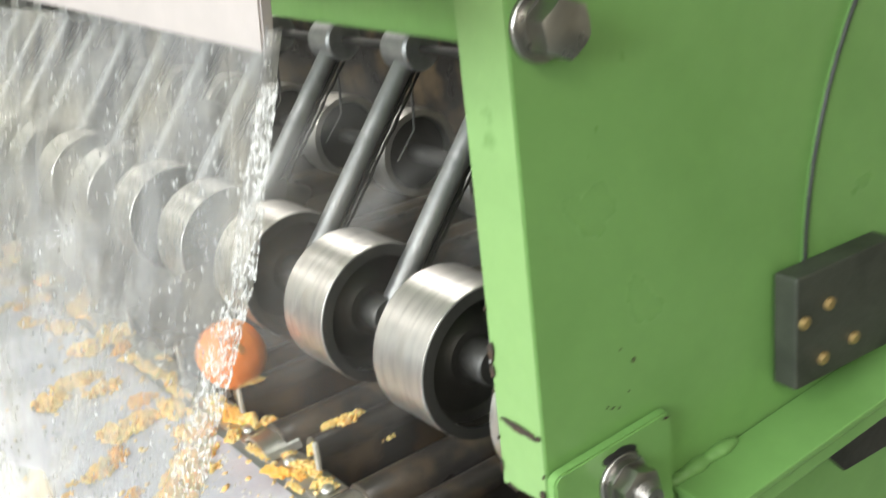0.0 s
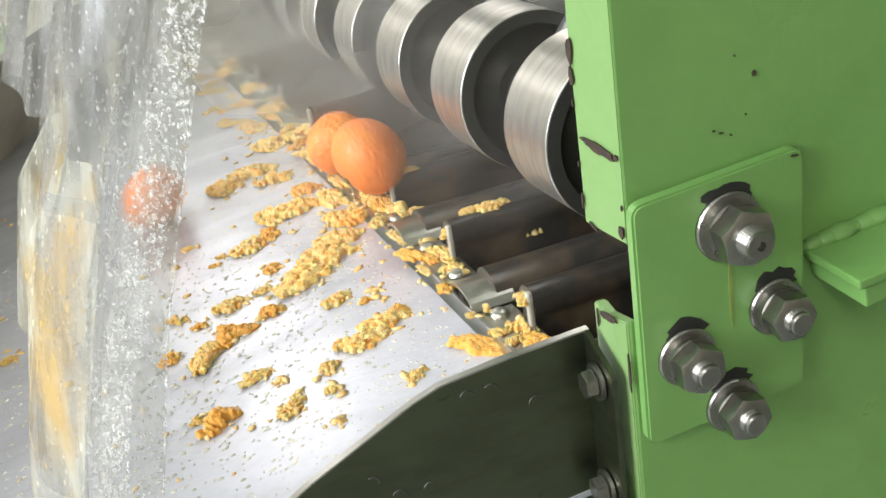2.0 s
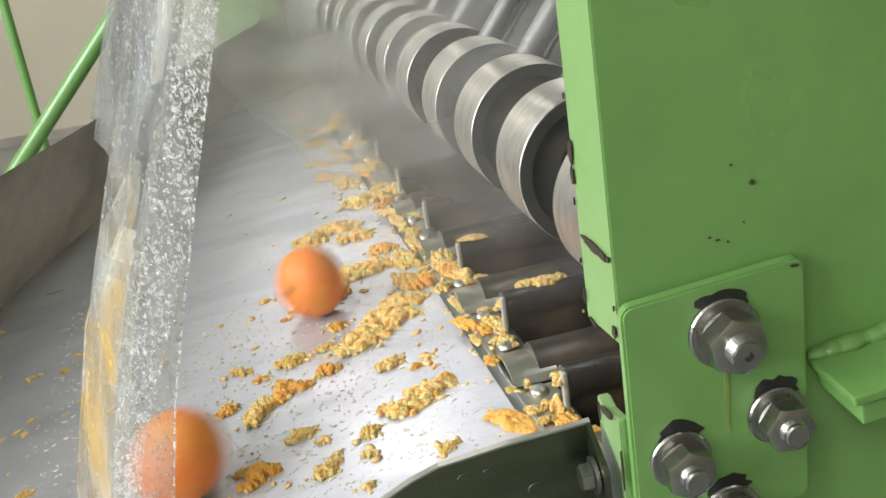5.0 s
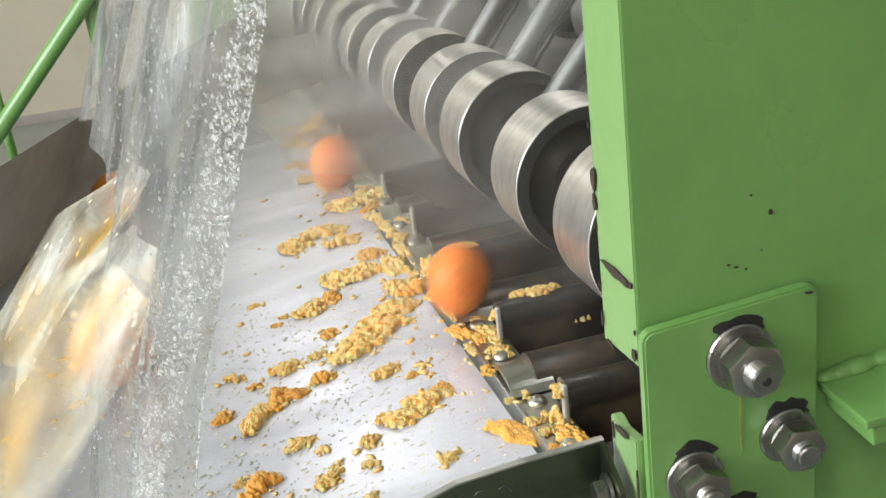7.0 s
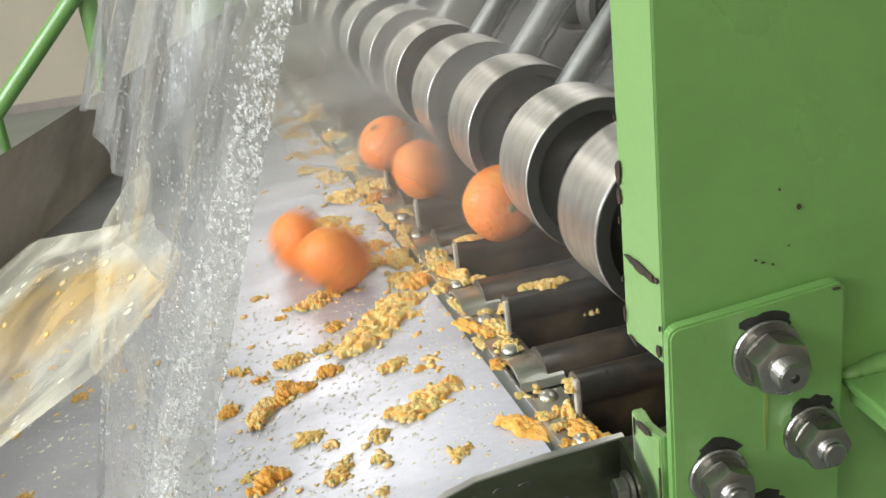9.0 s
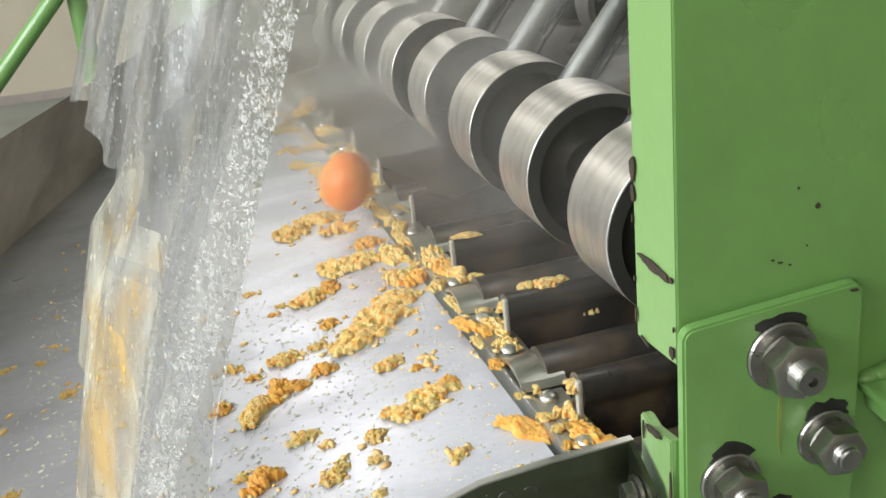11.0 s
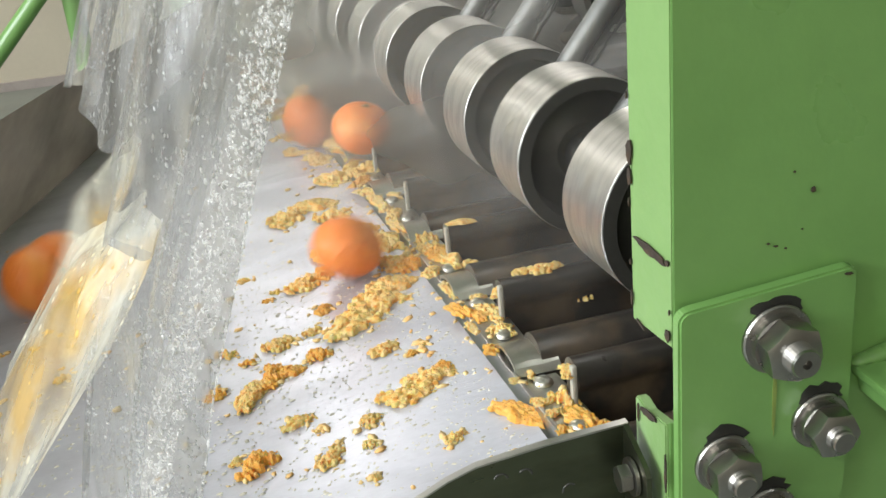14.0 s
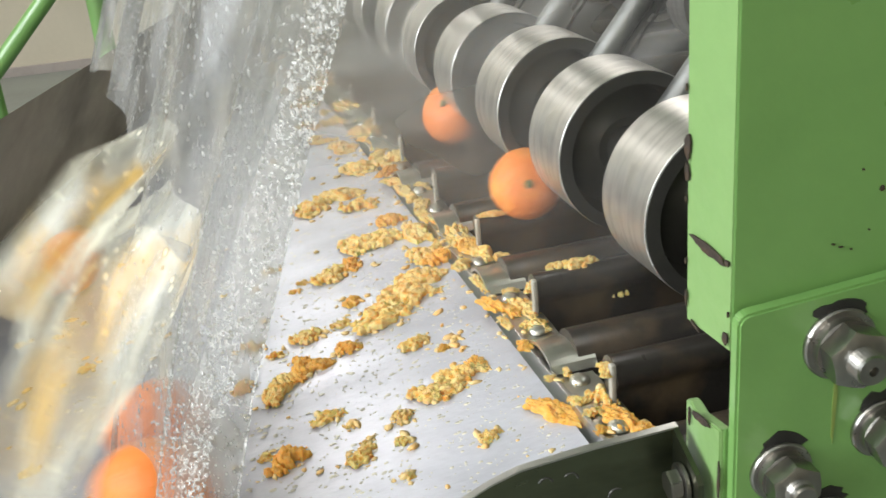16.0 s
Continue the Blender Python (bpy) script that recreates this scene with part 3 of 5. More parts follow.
def press_wheel(i):
    w = thing("press_wheel", CONV @ pose(WX, WY + WS * i, WZ), "turned steel press wheel on a slanted arm", "wheel", "press wheels over the conveyor")
    part("tyre", lathe([(WR - 0.0062, 0.0006), (WR - 0.0012, 0), (WR, 0.0012), (WR, WW - 0.0012), (WR - 0.0012, WW), (WR - 0.007, WW)], 72, "Y", closed=True), WHEEL, w, "bright turned steel tyre", smooth=True)
    part("rim_face", lathe([(WR - 0.0085, -0.0006), (WR - 0.0004, -0.0006), (WR - 0.0004, 0.0008), (WR - 0.0085, 0.003)], 72, "Y", closed=True), DISC, w, "dark grey rim face", smooth=True)
    part("disc", lathe([(0.0, 0.013), (0.02, 0.013), (0.024, 0.017), (WR - 0.012, 0.02), (WR - 0.0065, 0.014), (WR - 0.0065, WW - 0.02), (0.0, WW - 0.02)], 48, "Y"), DISC, w, "dark recessed wheel face", smooth=True)
    part("hub", lathe([(0.0, -0.008), (0.013, -0.008), (0.0145, -0.006), (0.0145, 0.015), (0.0, 0.015)], 28, "Y"), DISC, w, "grey hub cap", smooth=True)
    d = hub_to_pivot
    side = Vector((d.z, 0, -d.x)).normalized()
    arm = rod(Vector((0, -0.004, 0)), d * 0.985 + Vector((0, -0.004, 0)), 0.0088, 18)
    part("arm", arm, ARM, w, "round steel arm", smooth=True)
    web = bmesh.new()
    rnd = random.Random(40 + i)
    for lane, (off, th) in enumerate(((0.012, 0.0028), (0.019, 0.0014))):
        pts = []
        n = 26
        for k in range(n + 1):
            u = 0.08 + 0.86 * k / n
            pts.append(d * u + side * (off + 0.0014 * (rnd.random() - 0.5)) + Vector((0, -0.004 + 0.002 * lane, 0)))
        for a, b in zip(pts, pts[1:]):
            rod(a, b, th * (0.8 + 0.4 * rnd.random()), 6, web)
    part("arm_web", web, DISC, w, "rough wet seam below the arm")
    part("pivot_collar", lathe([(0.0, -0.02), (0.017, -0.02), (0.0185, -0.017), (0.0185, 0.014), (0.017, 0.017), (0.0, 0.017)], 32, "Y"), ARM, w, "bright pivot collar", m=Matrix.Translation(d))
    wire = rod(d * 0.97 + Vector((0.012, 0.012, 0)), d * 0.62 + Vector((0.055, 0.012, -0.012)), 0.0013, 8)
    rod(d * 0.62 + Vector((0.055, 0.012, -0.012)), d * 0.5 + Vector((0.05, 0.012, -0.016)), 0.0013, 8, wire)
    part("return_wire", wire, DISC, w, "thin bent return wire")
    return w


for i in range(-1, 26):
    wheels.append(press_wheel(i))

for i in range(0, 14):
    rear = thing("rear_wheel", CONV @ pose(0.235, 0.06 + WS * i, 1.055), "narrow steel wheel behind the press wheels", "wheel", "rear wheels")
    part("tyre", lathe([(0.034, 0.0), (0.04, 0.0), (0.04, 0.03), (0.034, 0.03)], 40, "Y", closed=True), WHEEL, rear)
    part("disc", lathe([(0.0, 0.01), (0.034, 0.01), (0.034, 0.02), (0.0, 0.02)], 32, "Y"), DISC, rear)
    part("axle", rod((0, 0.0, 0), (0, WS, 0), 0.008, 12), DISC, rear)

# ---- curtain ----
bar = thing("curtain_bar", pose(0, 0, 0), "grey flat bar that carries the clear curtain", "bar")
bar_frame = pose(-0.1164, -0.16, 1.25, 4.3, 0, 9.6)
part("flat_bar", slab([(0.0, 0.0), (-0.004, 0.055), (1.05, 0.055), (1.05, 0.0)], -0.0025, 0.0025, "x", 0.0008), GREYBAR, bar, m=bar_frame)
for hy in (0.03, 0.7):
    part("hanger", rod((0, hy, 0.055), (0, hy, 2.0), 0.008), GREYBAR, bar, m=bar_frame)
part("hanger_screw", lathe([(0.0, 0.0), (0.004, 0.0), (0.0035, 0.003), (0.0, 0.0035)], 18, "X"), NUT, bar, m=bar_frame @ pose(-0.0027, 0.1, 0.0175, 0, 0, 180))

EDGE_Z = (0.8746, 0.9226, 1.0205, 1.1011, 1.1736, 1.2594)
EDGE_X = (-0.2192, -0.2067, -0.181, -0.1542, -0.1289, -0.1115)
EDGE_Y = -0.127


def edge_x(z):
    return float(np.interp(z, EDGE_Z, EDGE_X))


def edge_y(z):
    return EDGE_Y - 0.227 * (z - 1.1)


def edge_w(z):
    return float(np.interp(z, (0.92, 1.0, 1.07, 1.14, 1.258), (0.028, 0.025, 0.0195, 0.013, 0.005)))


def sheet_at(y, z):
    """The hanging sheet: it falls away to the tray side as it goes down and back."""
    back = max(0.0, y - edge_y(z))
    hang = min(1.0, (1.258 - z) / 0.1)
    lean = float(np.interp(z, (0.9, 1.05, 1.16), (0.165, 0.16, 0.155)))
    wave = (0.008 * math.sin(y * 34 + 3 * z) + 0.004 * math.sin(y * 83 + 9 * z)) * hang
    return edge_x(z) - edge_w(z) - lean * back + wave * min(1, back * 12)


def sheet_bm(y0, y1, z0, z1, ny, nz, ragged=0.0, rise=0.0):
    bm = bmesh.new()
    vs = []
    for i in range(ny + 1):
        y = y0 + (y1 - y0) * i / ny
        drop = ragged * noise.noise((y * 9, 3.1, 0.4))
        pull = max(0.0, 1 - (y - EDGE_Y) / 0.3)
        vs.append([bm.verts.new((sheet_at(y + pull * (edge_y(z) - EDGE_Y), z), y + pull * (edge_y(z) - EDGE_Y), z)) for z in [z1 + rise * (y - y0) + (z0 + drop - z1 - rise * (y - y0)) * j / nz for j in range(nz + 1)]])
    for i in range(ny):
        for j in range(nz):
            bm.faces.new((vs[i][j], vs[i + 1][j], vs[i + 1][j + 1], vs[i][j + 1]))
    bmesh.ops.recalc_face_normals(bm, faces=bm.faces[:])
    return bm


curtain = thing("splash_curtain", pose(0, 0, 0), "clear wet vinyl splash curtain with yellow stained flaps", "curtain")
part("curtain_sheet", sheet_bm(EDGE_Y, 0.5, 1.04, 1.2585, 150, 40, 0.03, 0.0), VINYL, curtain, "clear vinyl sheet covered in drops", smooth=True)
part("curtain_front", sheet_bm(EDGE_Y, 0.05, 0.885, 1.045, 50, 24), VINYL, curtain, "lower front of the clear sheet", smooth=True)
band = bmesh.new()
lanes = []
for i in range(9):
    u = i / 8
    lanes.append([band.verts.new((edge_x(z) - edge_w(z) * u, edge_y(z) - 0.0006 * math.sin(u * 3.14) - 0.0002 * math.sin(z * 150), z)) for z in [0.88 + 0.377 * k / 90 for k in range(91)]])
for a, b in zip(lanes, lanes[1:]):
    for k in range(90):
        band.faces.new((a[k], b[k], b[k + 1], a[k + 1]))
part("curtain_edge", band, VINYL_EDGE, curtain, "thick sparkling welded edge", smooth=True)


def beads(name, count, seed, place, label, big=0.00065):
    """Many small water beads, drawn out downwards, joined into one mesh."""
    rnd = random.Random(seed)
    ball = bmesh.new()
    bmesh.ops.create_icosphere(ball, subdivisions=1, radius=1)
    co = [v.co.copy() for v in ball.verts]
    tri = [[v.index for v in f.verts] for f in ball.faces]
    ball.free()
    verts, faces = [], []
    for _ in range(count):
        at = place(rnd)
        r = 0.00022 + big * rnd.random() ** 3
        tall = 1.0 + 1.6 * rnd.random() ** 2
        base = len(verts)
        verts += [(at[0] + c.x * r, at[1] + c.y * r, at[2] + c.z * r * tall) for c in co]
        faces += [[base + k for k in f] for f in tri]
    me = bpy.data.meshes.new(name)
    me.from_pydata(verts, [], faces)
    me.materials.append(BEAD)
    for p in me.polygons:
        p.use_smooth = True
    ob = new(name, me)
    ob.parent = curtain
    ob["label"] = label
    return ob


def on_edge(rnd):
    z = 0.88 + 0.36 * rnd.random()
    low = min(max((1.09 - z) / 0.1, 0.0), 1.0) * 0.5 + 0.04
    lane = low + (0.97 - low) * rnd.random() if rnd.random() < 0.92 else 0.02
    return edge_x(z) - edge_w(z) * lane, edge_y(z) - 0.0009, z


def on_sheet(rnd):
    z = 0.93 + 0.31 * rnd.random()
    y = edge_y(z) + (0.42 if z > 1.07 else 0.14) * rnd.random() ** 1.3
    return sheet_at(y, z) + 0.0004, y, z


beads("bead_spray", 4600, 5, on_edge, "white water beads along the welded edge, glints put into their colour", 0.00042)
beads("bead_spray", 2800, 6, on_sheet, "white water beads running down the sheet, glints put into their colour", 0.00055)


def flap(y0, y1, z0, slant, label):
    hinge = Vector((sheet_at((y0 + y1) / 2, 1.05), (y0 + y1) / 2, 1.05))
    bm = sheet_bm(y0, y1, z0, 1.06, 30, 24, 0.08)
    mid = (y0 + y1) / 2
    for v in bm.verts:
        v.co.y = mid + (v.co.y - mid) * min(1.0, 0.4 + max(0.0, 1.06 - v.co.z) / 0.09)
        v.co.x = hinge.x + (v.co.x - hinge.x) * min(1.0, 0.4 + max(0.0, 1.06 - v.co.z) / 0.09)
        v.co.x -= slant * (v.co.y - y0) * min(1.0, (1.07 - v.co.z) / 0.05)
        v.co -= hinge
    ob = part("flap", bm, VINYL_FLAP, curtain, label, smooth=True)
    hinge = hinge + Vector((0.006, 0, 0))
    ob.location = hinge
    return ob, hinge


flap_a, hinge_a = flap(-0.07, 0.07, 0.885, 0.06, "loose cloudy flap with yellow stains")
flap_b, hinge_b = flap(0.07, 0.19, 0.89, 0.04, "loose crumpled stained flap")

for o in curtain.children:
    o.visible_shadow = False

# ---- spray mist over the far rollers: thin drifting veils ----
def mist_material(dense):
    m = bpy.data.materials.new("spray_mist")
    m.use_nodes = True
    n, l = m.node_tree.nodes, m.node_tree.links
    co, grad, cloud = n.new("ShaderNodeTexCoord"), n.new("ShaderNodeTexGradient"), n.new("ShaderNodeTexNoise")
    grad.gradient_type = "SPHERICAL"
    cloud.inputs["Scale"].default_value = 2.2
    l.new(co.outputs["Object"], grad.inputs[0]), l.new(co.outputs["Object"], cloud.inputs["Vector"])
    mul, mul2 = n.new("ShaderNodeMath"), n.new("ShaderNodeMath")
    mul.operation = mul2.operation = "MULTIPLY"
    ease = n.new("ShaderNodeMapRange")
    ease.interpolation_type = "SMOOTHSTEP"
    l.new(grad.outputs["Fac"], ease.inputs[0])
    l.new(ease.outputs[0], mul.inputs[0]), l.new(cloud.outputs["Fac"], mul.inputs[1])
    l.new(mul.outputs[0], mul2.inputs[0])
    mul2.inputs[1].default_value = dense
    clear, white, mix = n.new("ShaderNodeBsdfTransparent"), n.new("ShaderNodeBsdfTranslucent"), n.new("ShaderNodeMixShader")
    white.inputs[0].default_value = (0.85, 0.84, 0.82, 1)
    l.new(mul2.outputs[0], mix.inputs[0]), l.new(clear.outputs[0], mix.inputs[1]), l.new(white.outputs[0], mix.inputs[2])
    l.new(mix.outputs[0], n["Material Output"].inputs["Surface"])
    return m


for my, dense in ((0.06, 0.1), (0.18, 0.3), (0.34, 0.65), (0.55, 1.05), (0.85, 1.4), (1.25, 1.55)):
    bm = bmesh.new()
    n = 24
    vs = [[bm.verts.new((-1 + 2 * i / n, 0.16 * noise.noise((i * 0.3, j * 0.3, my)), -1 + 2 * j / n)) for j in range(n + 1)] for i in range(n + 1)]
    for i in range(n):
        for j in range(n):
            bm.faces.new((vs[i][j], vs[i + 1][j], vs[i + 1][j + 1], vs[i][j + 1]))
    veil = part("spray_mist", bm, mist_material(dense), smooth=True)
    veil.matrix_basis = CONV @ pose(0.08, my, 1.0) @ Matrix.Diagonal((0.3 + 0.1 * my, 0.2, 0.16 + 0.08 * my, 1))
    veil.visible_shadow = False
    tagged(veil, "thin white water mist drifting over the rollers", "mist", kind="stuff")

# ---- scraps of peel and pulp on the tray ----


def clump(seed, n):
    """One heap of crumbs: round crumbs grown together, lying flat on their support."""
    rnd = random.Random(seed)
    balls = []
    for k in range(n * 5):
        u = rnd.uniform(-0.95, 0.95)
        w = rnd.gauss(0, 0.36) * (1 - 0.5 * abs(u)) + 0.2 * math.sin(u * 3 + seed)
        balls.append((u, w, rnd.uniform(0.08, 0.2) * (1.1 - 0.45 * abs(u)), rnd.uniform(0.0, 0.4) * (1 - abs(u)) * (1 - min(1.0, abs(w)))))
    bm = bmesh.new()
    nx, ny = 84, 70
    vs = {}
    for i in range(nx + 1):
        for j in range(ny + 1):
            x, y = -1.15 + 2.3 * i / nx, -1.05 + 2.1 * j / ny
            p = Vector((x * 5 + seed * 9, y * 5, 0))
            x2, y2 = x + 0.07 * noise.noise(p), y + 0.07 * noise.noise(p + Vector((7, 3, 1)))
            h = 0.0
            for bx, by, r, lift in balls:
                d = (x2 - bx) ** 2 + (y2 - by) ** 2
                if d < r * r:
                    h = max(h, lift + math.sqrt(r * r - d) * 1.6)
            if h > 0:
                h += 0.09 * noise.noise(p * 2.6) + 0.05 * noise.noise(p * 5.5) + 0.025 * noise.noise(p * 11)
                vs[i, j] = bm.verts.new((x, y, max(h, 0.01)))
    for i in range(nx):
        for j in range(ny):
            q = [vs.get(k) for k in ((i, j), (i + 1, j), (i + 1, j + 1), (i, j + 1))]
            if all(q):
                bm.faces.new(q)
    for e in [e for e in bm.edges if e.is_boundary]:
        for v in e.verts:
            v.co.z = -0.02
    bmesh.ops.delete(bm, geom=[v for v in bm.verts if not v.link_faces], context="VERTS")
    bmesh.ops.smooth_vert(bm, verts=[v for v in bm.verts if v.co.z > 0], factor=0.5, use_axis_z=True)
    # keep the largest piece
    left, best = set(bm.verts), []
    while left:
        seen, todo = set(), [next(iter(left))]
        while todo:
            v = todo.pop()
            if v not in seen:
                seen.add(v)
                todo += [e.other_vert(v) for e in v.link_edges]
        left -= seen
        best = seen if len(seen) > len(best) else best
    bmesh.ops.delete(bm, geom=[v for v in bm.verts if v not in best], context="VERTS")
    return bm


CLUMPS = [clump(s, n) for s, n in ((1, 26), (2, 20), (3, 34), (4, 16), (5, 24), (6, 30))]
CLUMP_MESHES = []
for k, bm in enumerate(CLUMPS):
    for material in (PITH, PEEL):
        me = bpy.data.meshes.new("scrap")
        bm.to_mesh(me)
        me.materials.append(material)
        for p in me.polygons:
            p.use_smooth = True
        CLUMP_MESHES.append(me)
    bm.free()
scrap_count = [0]
scrap_last = [""]
placed = []


def scrap(x, y, length, width, yaw):
    k = scrap_count[0]
    scrap_count[0] += 1
    rnd = random.Random(900 + k)
    z = tray_z(x) if x < -0.02 else 0.9
    orange = rnd.random() < 0.3
    ob = new("peel_scrap", CLUMP_MESHES[(k % 6) * 2 + (1 if orange else 0)])
    ob.matrix_basis = CONV @ pose(x, y, z, 0, 0, yaw) @ Matrix.Diagonal((length * 0.58, max(width, length * 0.25) * 0.72, min(max(width, 0.006) * 0.6, 0.0135), 1))
    scrap_last[0] = ob.name
    placed.append((x, y, length, width, yaw)) if x < 0.012 else None
    tagged(ob, "wet crumbled orange peel scrap lying on the steel" if orange else "pale yellow citrus pulp clump stuck to the steel", "peel scrap", "scraps of peel and pulp")


def heap(x, y, length, width, yaw):
    """A long smear of pulp: several clumps that lie along it."""
    n = max(1, round(length / 0.026))
    rnd = random.Random(int(x * 1e4) + int(y * 1e3))
    ca, sa = math.cos(radians(yaw)), math.sin(radians(yaw))
    for k in range(n):
        u = ((k + 0.5) / n - 0.5) * length if n > 1 else 0.0
        w = (rnd.random() - 0.5) * width * 0.4 if n > 1 else 0.0
        piece = length if n == 1 else length / n * (1.1 + 0.5 * rnd.random())
        scrap(x + u * ca - w * sa, y + u * sa + w * ca, piece, min(width * 0.8, piece * 0.75) if n > 1 else width * 0.9, yaw + (rnd.randrange(-50, 50) if n > 1 else 0))


for row in ((-0.074, 0.219, 0.062, 0.038, 33),
            (-0.046, 0.246, 0.036, 0.035, 40),
            (-0.021, 0.273, 0.030, 0.030, 44),
            (-0.068, 0.098, 0.042, 0.024, 16),
            (-0.048, 0.111, 0.014, 0.014, -17),
            (-0.064, 0.034, 0.015, 0.011, 37),
            (-0.160, 0.163, 0.048, 0.022, 48),
            (-0.139, 0.211, 0.022, 0.020, 25),
            (-0.075, 0.158, 0.021, 0.016, 4),
            (-0.144, 0.103, 0.021, 0.013, 12),
            (-0.116, 0.178, 0.017, 0.016, 4),
            (-0.139, 0.167, 0.020, 0.016, 24),
            (-0.174, 0.073, 0.025, 0.025, 69),
            (-0.185, 0.083, 0.009, 0.009, 62),
            (-0.133, 0.055, 0.021, 0.014, 27),
            (-0.103, 0.079, 0.014, 0.013, 41),
            (-0.109, 0.055, 0.010, 0.009, -7),
            (-0.115, 0.023, 0.008, 0.008, 1),):
    heap(*row)
for row in ((-0.176, 0.221, 0.015, 0.014, -6),
            (-0.189, 0.169, 0.015, 0.015, 65),
            (-0.020, 0.602, 0.062, 0.066, 45),
            (-0.078, 0.453, 0.054, 0.041, 42),
            (-0.054, 0.423, 0.033, 0.030, 22),
            (-0.097, 0.304, 0.040, 0.038, 37),
            (-0.052, 0.336, 0.036, 0.032, 7),
            (-0.071, 0.339, 0.036, 0.035, 38),
            (-0.148, 0.340, 0.010, 0.009, 8),
            (-0.128, 0.299, 0.009, 0.008, 6),
            (-0.015, 0.497, 0.070, 0.018, -89),
            (-0.016, 0.414, 0.073, 0.018, -88),
            (-0.013, 0.350, 0.058, 0.017, -87),
            (-0.006, 0.288, 0.049, 0.022, -82),
            (-0.001, 0.257, 0.047, 0.025, -78),
            (-0.001, 0.210, 0.016, 0.016, 41),
            (-0.015, 0.160, 0.035, 0.015, -73),
            (-0.000, 0.153, 0.029, 0.016, -81),):
    heap(*row)
for row in ((-0.002, 0.124, 0.019, 0.015, -47),
            (-0.026, 0.036, 0.034, 0.020, -48),
            (0.001, 0.028, 0.018, 0.018, -20),
            (0.002, 0.002, 0.031, 0.018, -67),
            (-0.018, 0.103, 0.012, 0.012, 51),
            (-0.013, -0.001, 0.008, 0.009, 8),
            (-0.011, 0.843, 0.043, 0.055, 57),
            (-0.024, 0.695, 0.028, 0.023, 14),
            (0.001, 0.511, 0.028, 0.031, 49),
            (-0.291, 0.263, 0.011, 0.011, -17),
            (-0.322, 0.146, 0.011, 0.010, 4),
            (-0.342, 0.336, 0.008, 0.007, 9),
            (-0.367, 0.714, 0.015, 0.015, 49),
            (-0.315, 0.330, 0.008, 0.008, -17),
            (-0.305, 0.356, 0.006, 0.005, -18),
            (-0.136, 0.289, 0.008, 0.007, -17),
            (-0.060, 0.141, 0.009, 0.009, 4),
            (-0.050, 0.148, 0.005, 0.005, -17),):
    heap(*row)
for row in ((-0.133, 0.087, 0.007, 0.006, 20),
            (-0.129, 0.066, 0.006, 0.005, 19),
            (-0.096, 0.201, 0.017, 0.016, 25),
            (-0.100, 0.244, 0.015, 0.014, 26),
            (-0.034, 0.284, 0.026, 0.027, 42),
            (-0.039, 0.370, 0.025, 0.022, 8),
            (-0.029, 0.332, 0.036, 0.026, -77),
            (-0.021, 0.305, 0.042, 0.013, -86),
            (-0.017, 0.237, 0.017, 0.016, 23),
            (-0.015, 0.199, 0.027, 0.010, -86),
            (0.000, 0.178, 0.011, 0.011, 22),
            (-0.019, 0.137, 0.018, 0.008, -80),
            (-0.006, 0.062, 0.017, 0.007, -86),
            (-0.013, 0.031, 0.011, 0.011, -20),
            (-0.010, 0.017, 0.010, 0.010, -35),
            (-0.018, 0.060, 0.007, 0.007, 36),
            (-0.034, 0.520, 0.033, 0.036, 54),
            (-0.012, 0.551, 0.071, 0.016, -89),):
    heap(*row)
for row in ((-0.007, 0.726, 0.030, 0.036, 55),
            (0.001, 0.645, 0.075, 0.014, -91),
            (-0.163, 0.199, 0.011, 0.010, 25),
            (-0.114, 0.215, 0.014, 0.012, 26),
            (0.001, 0.883, 0.028, 0.035, 49),
            (-0.001, 0.435, 0.046, 0.010, -87),
            (0.003, 0.324, 0.040, 0.011, -87),):
    heap(*row)

for x, y, z, length, width, tilt in ((0.039, 0.152, 0.924, 0.026, 0.014, 0), (0.057, 0.148, 0.915, 0.014, 0.024, 30), (0.060, 0.146, 0.9, 0.01, 0.018, 60), (0.026, 0.154, 0.924, 0.016, 0.009, 0), (0.017, 0.263, 0.924, 0.02, 0.01, 0), (0.006, 0.148, 0.915, 0.012, 0.016, 20), (0.003, 0.027, 0.918, 0.014, 0.012, 20)):
    scrap(x, y, length, width, 40 * tilt)
    bpy.data.objects[scrap_last[0]].location.z = z
far = random.Random(5)
for k in range(26):
    scrap(-0.03 - 0.03 * far.random(), 0.62 + 0.03 * k + 0.02 * far.random(), 0.014 + 0.02 * far.random(), 0.012, far.randrange(180))
# fine crumbs and drops
rnd = random.Random(77)
verts, faces, cverts, cfaces = [], [], [], []


def dot(vl, fl, x, y, z, r, h, stretch, yaw):
    n, b = 7, len(vl)
    ca, sa = math.cos(yaw), math.sin(yaw)
    for k in range(n):
        a = 2 * math.pi * k / n
        rr = r * (0.8 + 0.4 * rnd.random())
        px_, py = rr * stretch * math.cos(a), rr * math.sin(a)
        vl.append((x + px_ * ca - py * sa, y + px_ * sa + py * ca, z))
    for k in range(n):
        q = vl[b + k]
        vl.append((x + (q[0] - x) * 0.6, y + (q[1] - y) * 0.6, z + h))
    for k in range(n):
        j = (k + 1) % n
        fl.append((b + k, b + j, b + n + j, b + n + k))
    fl.append(tuple(b + n + k for k in range(n)))


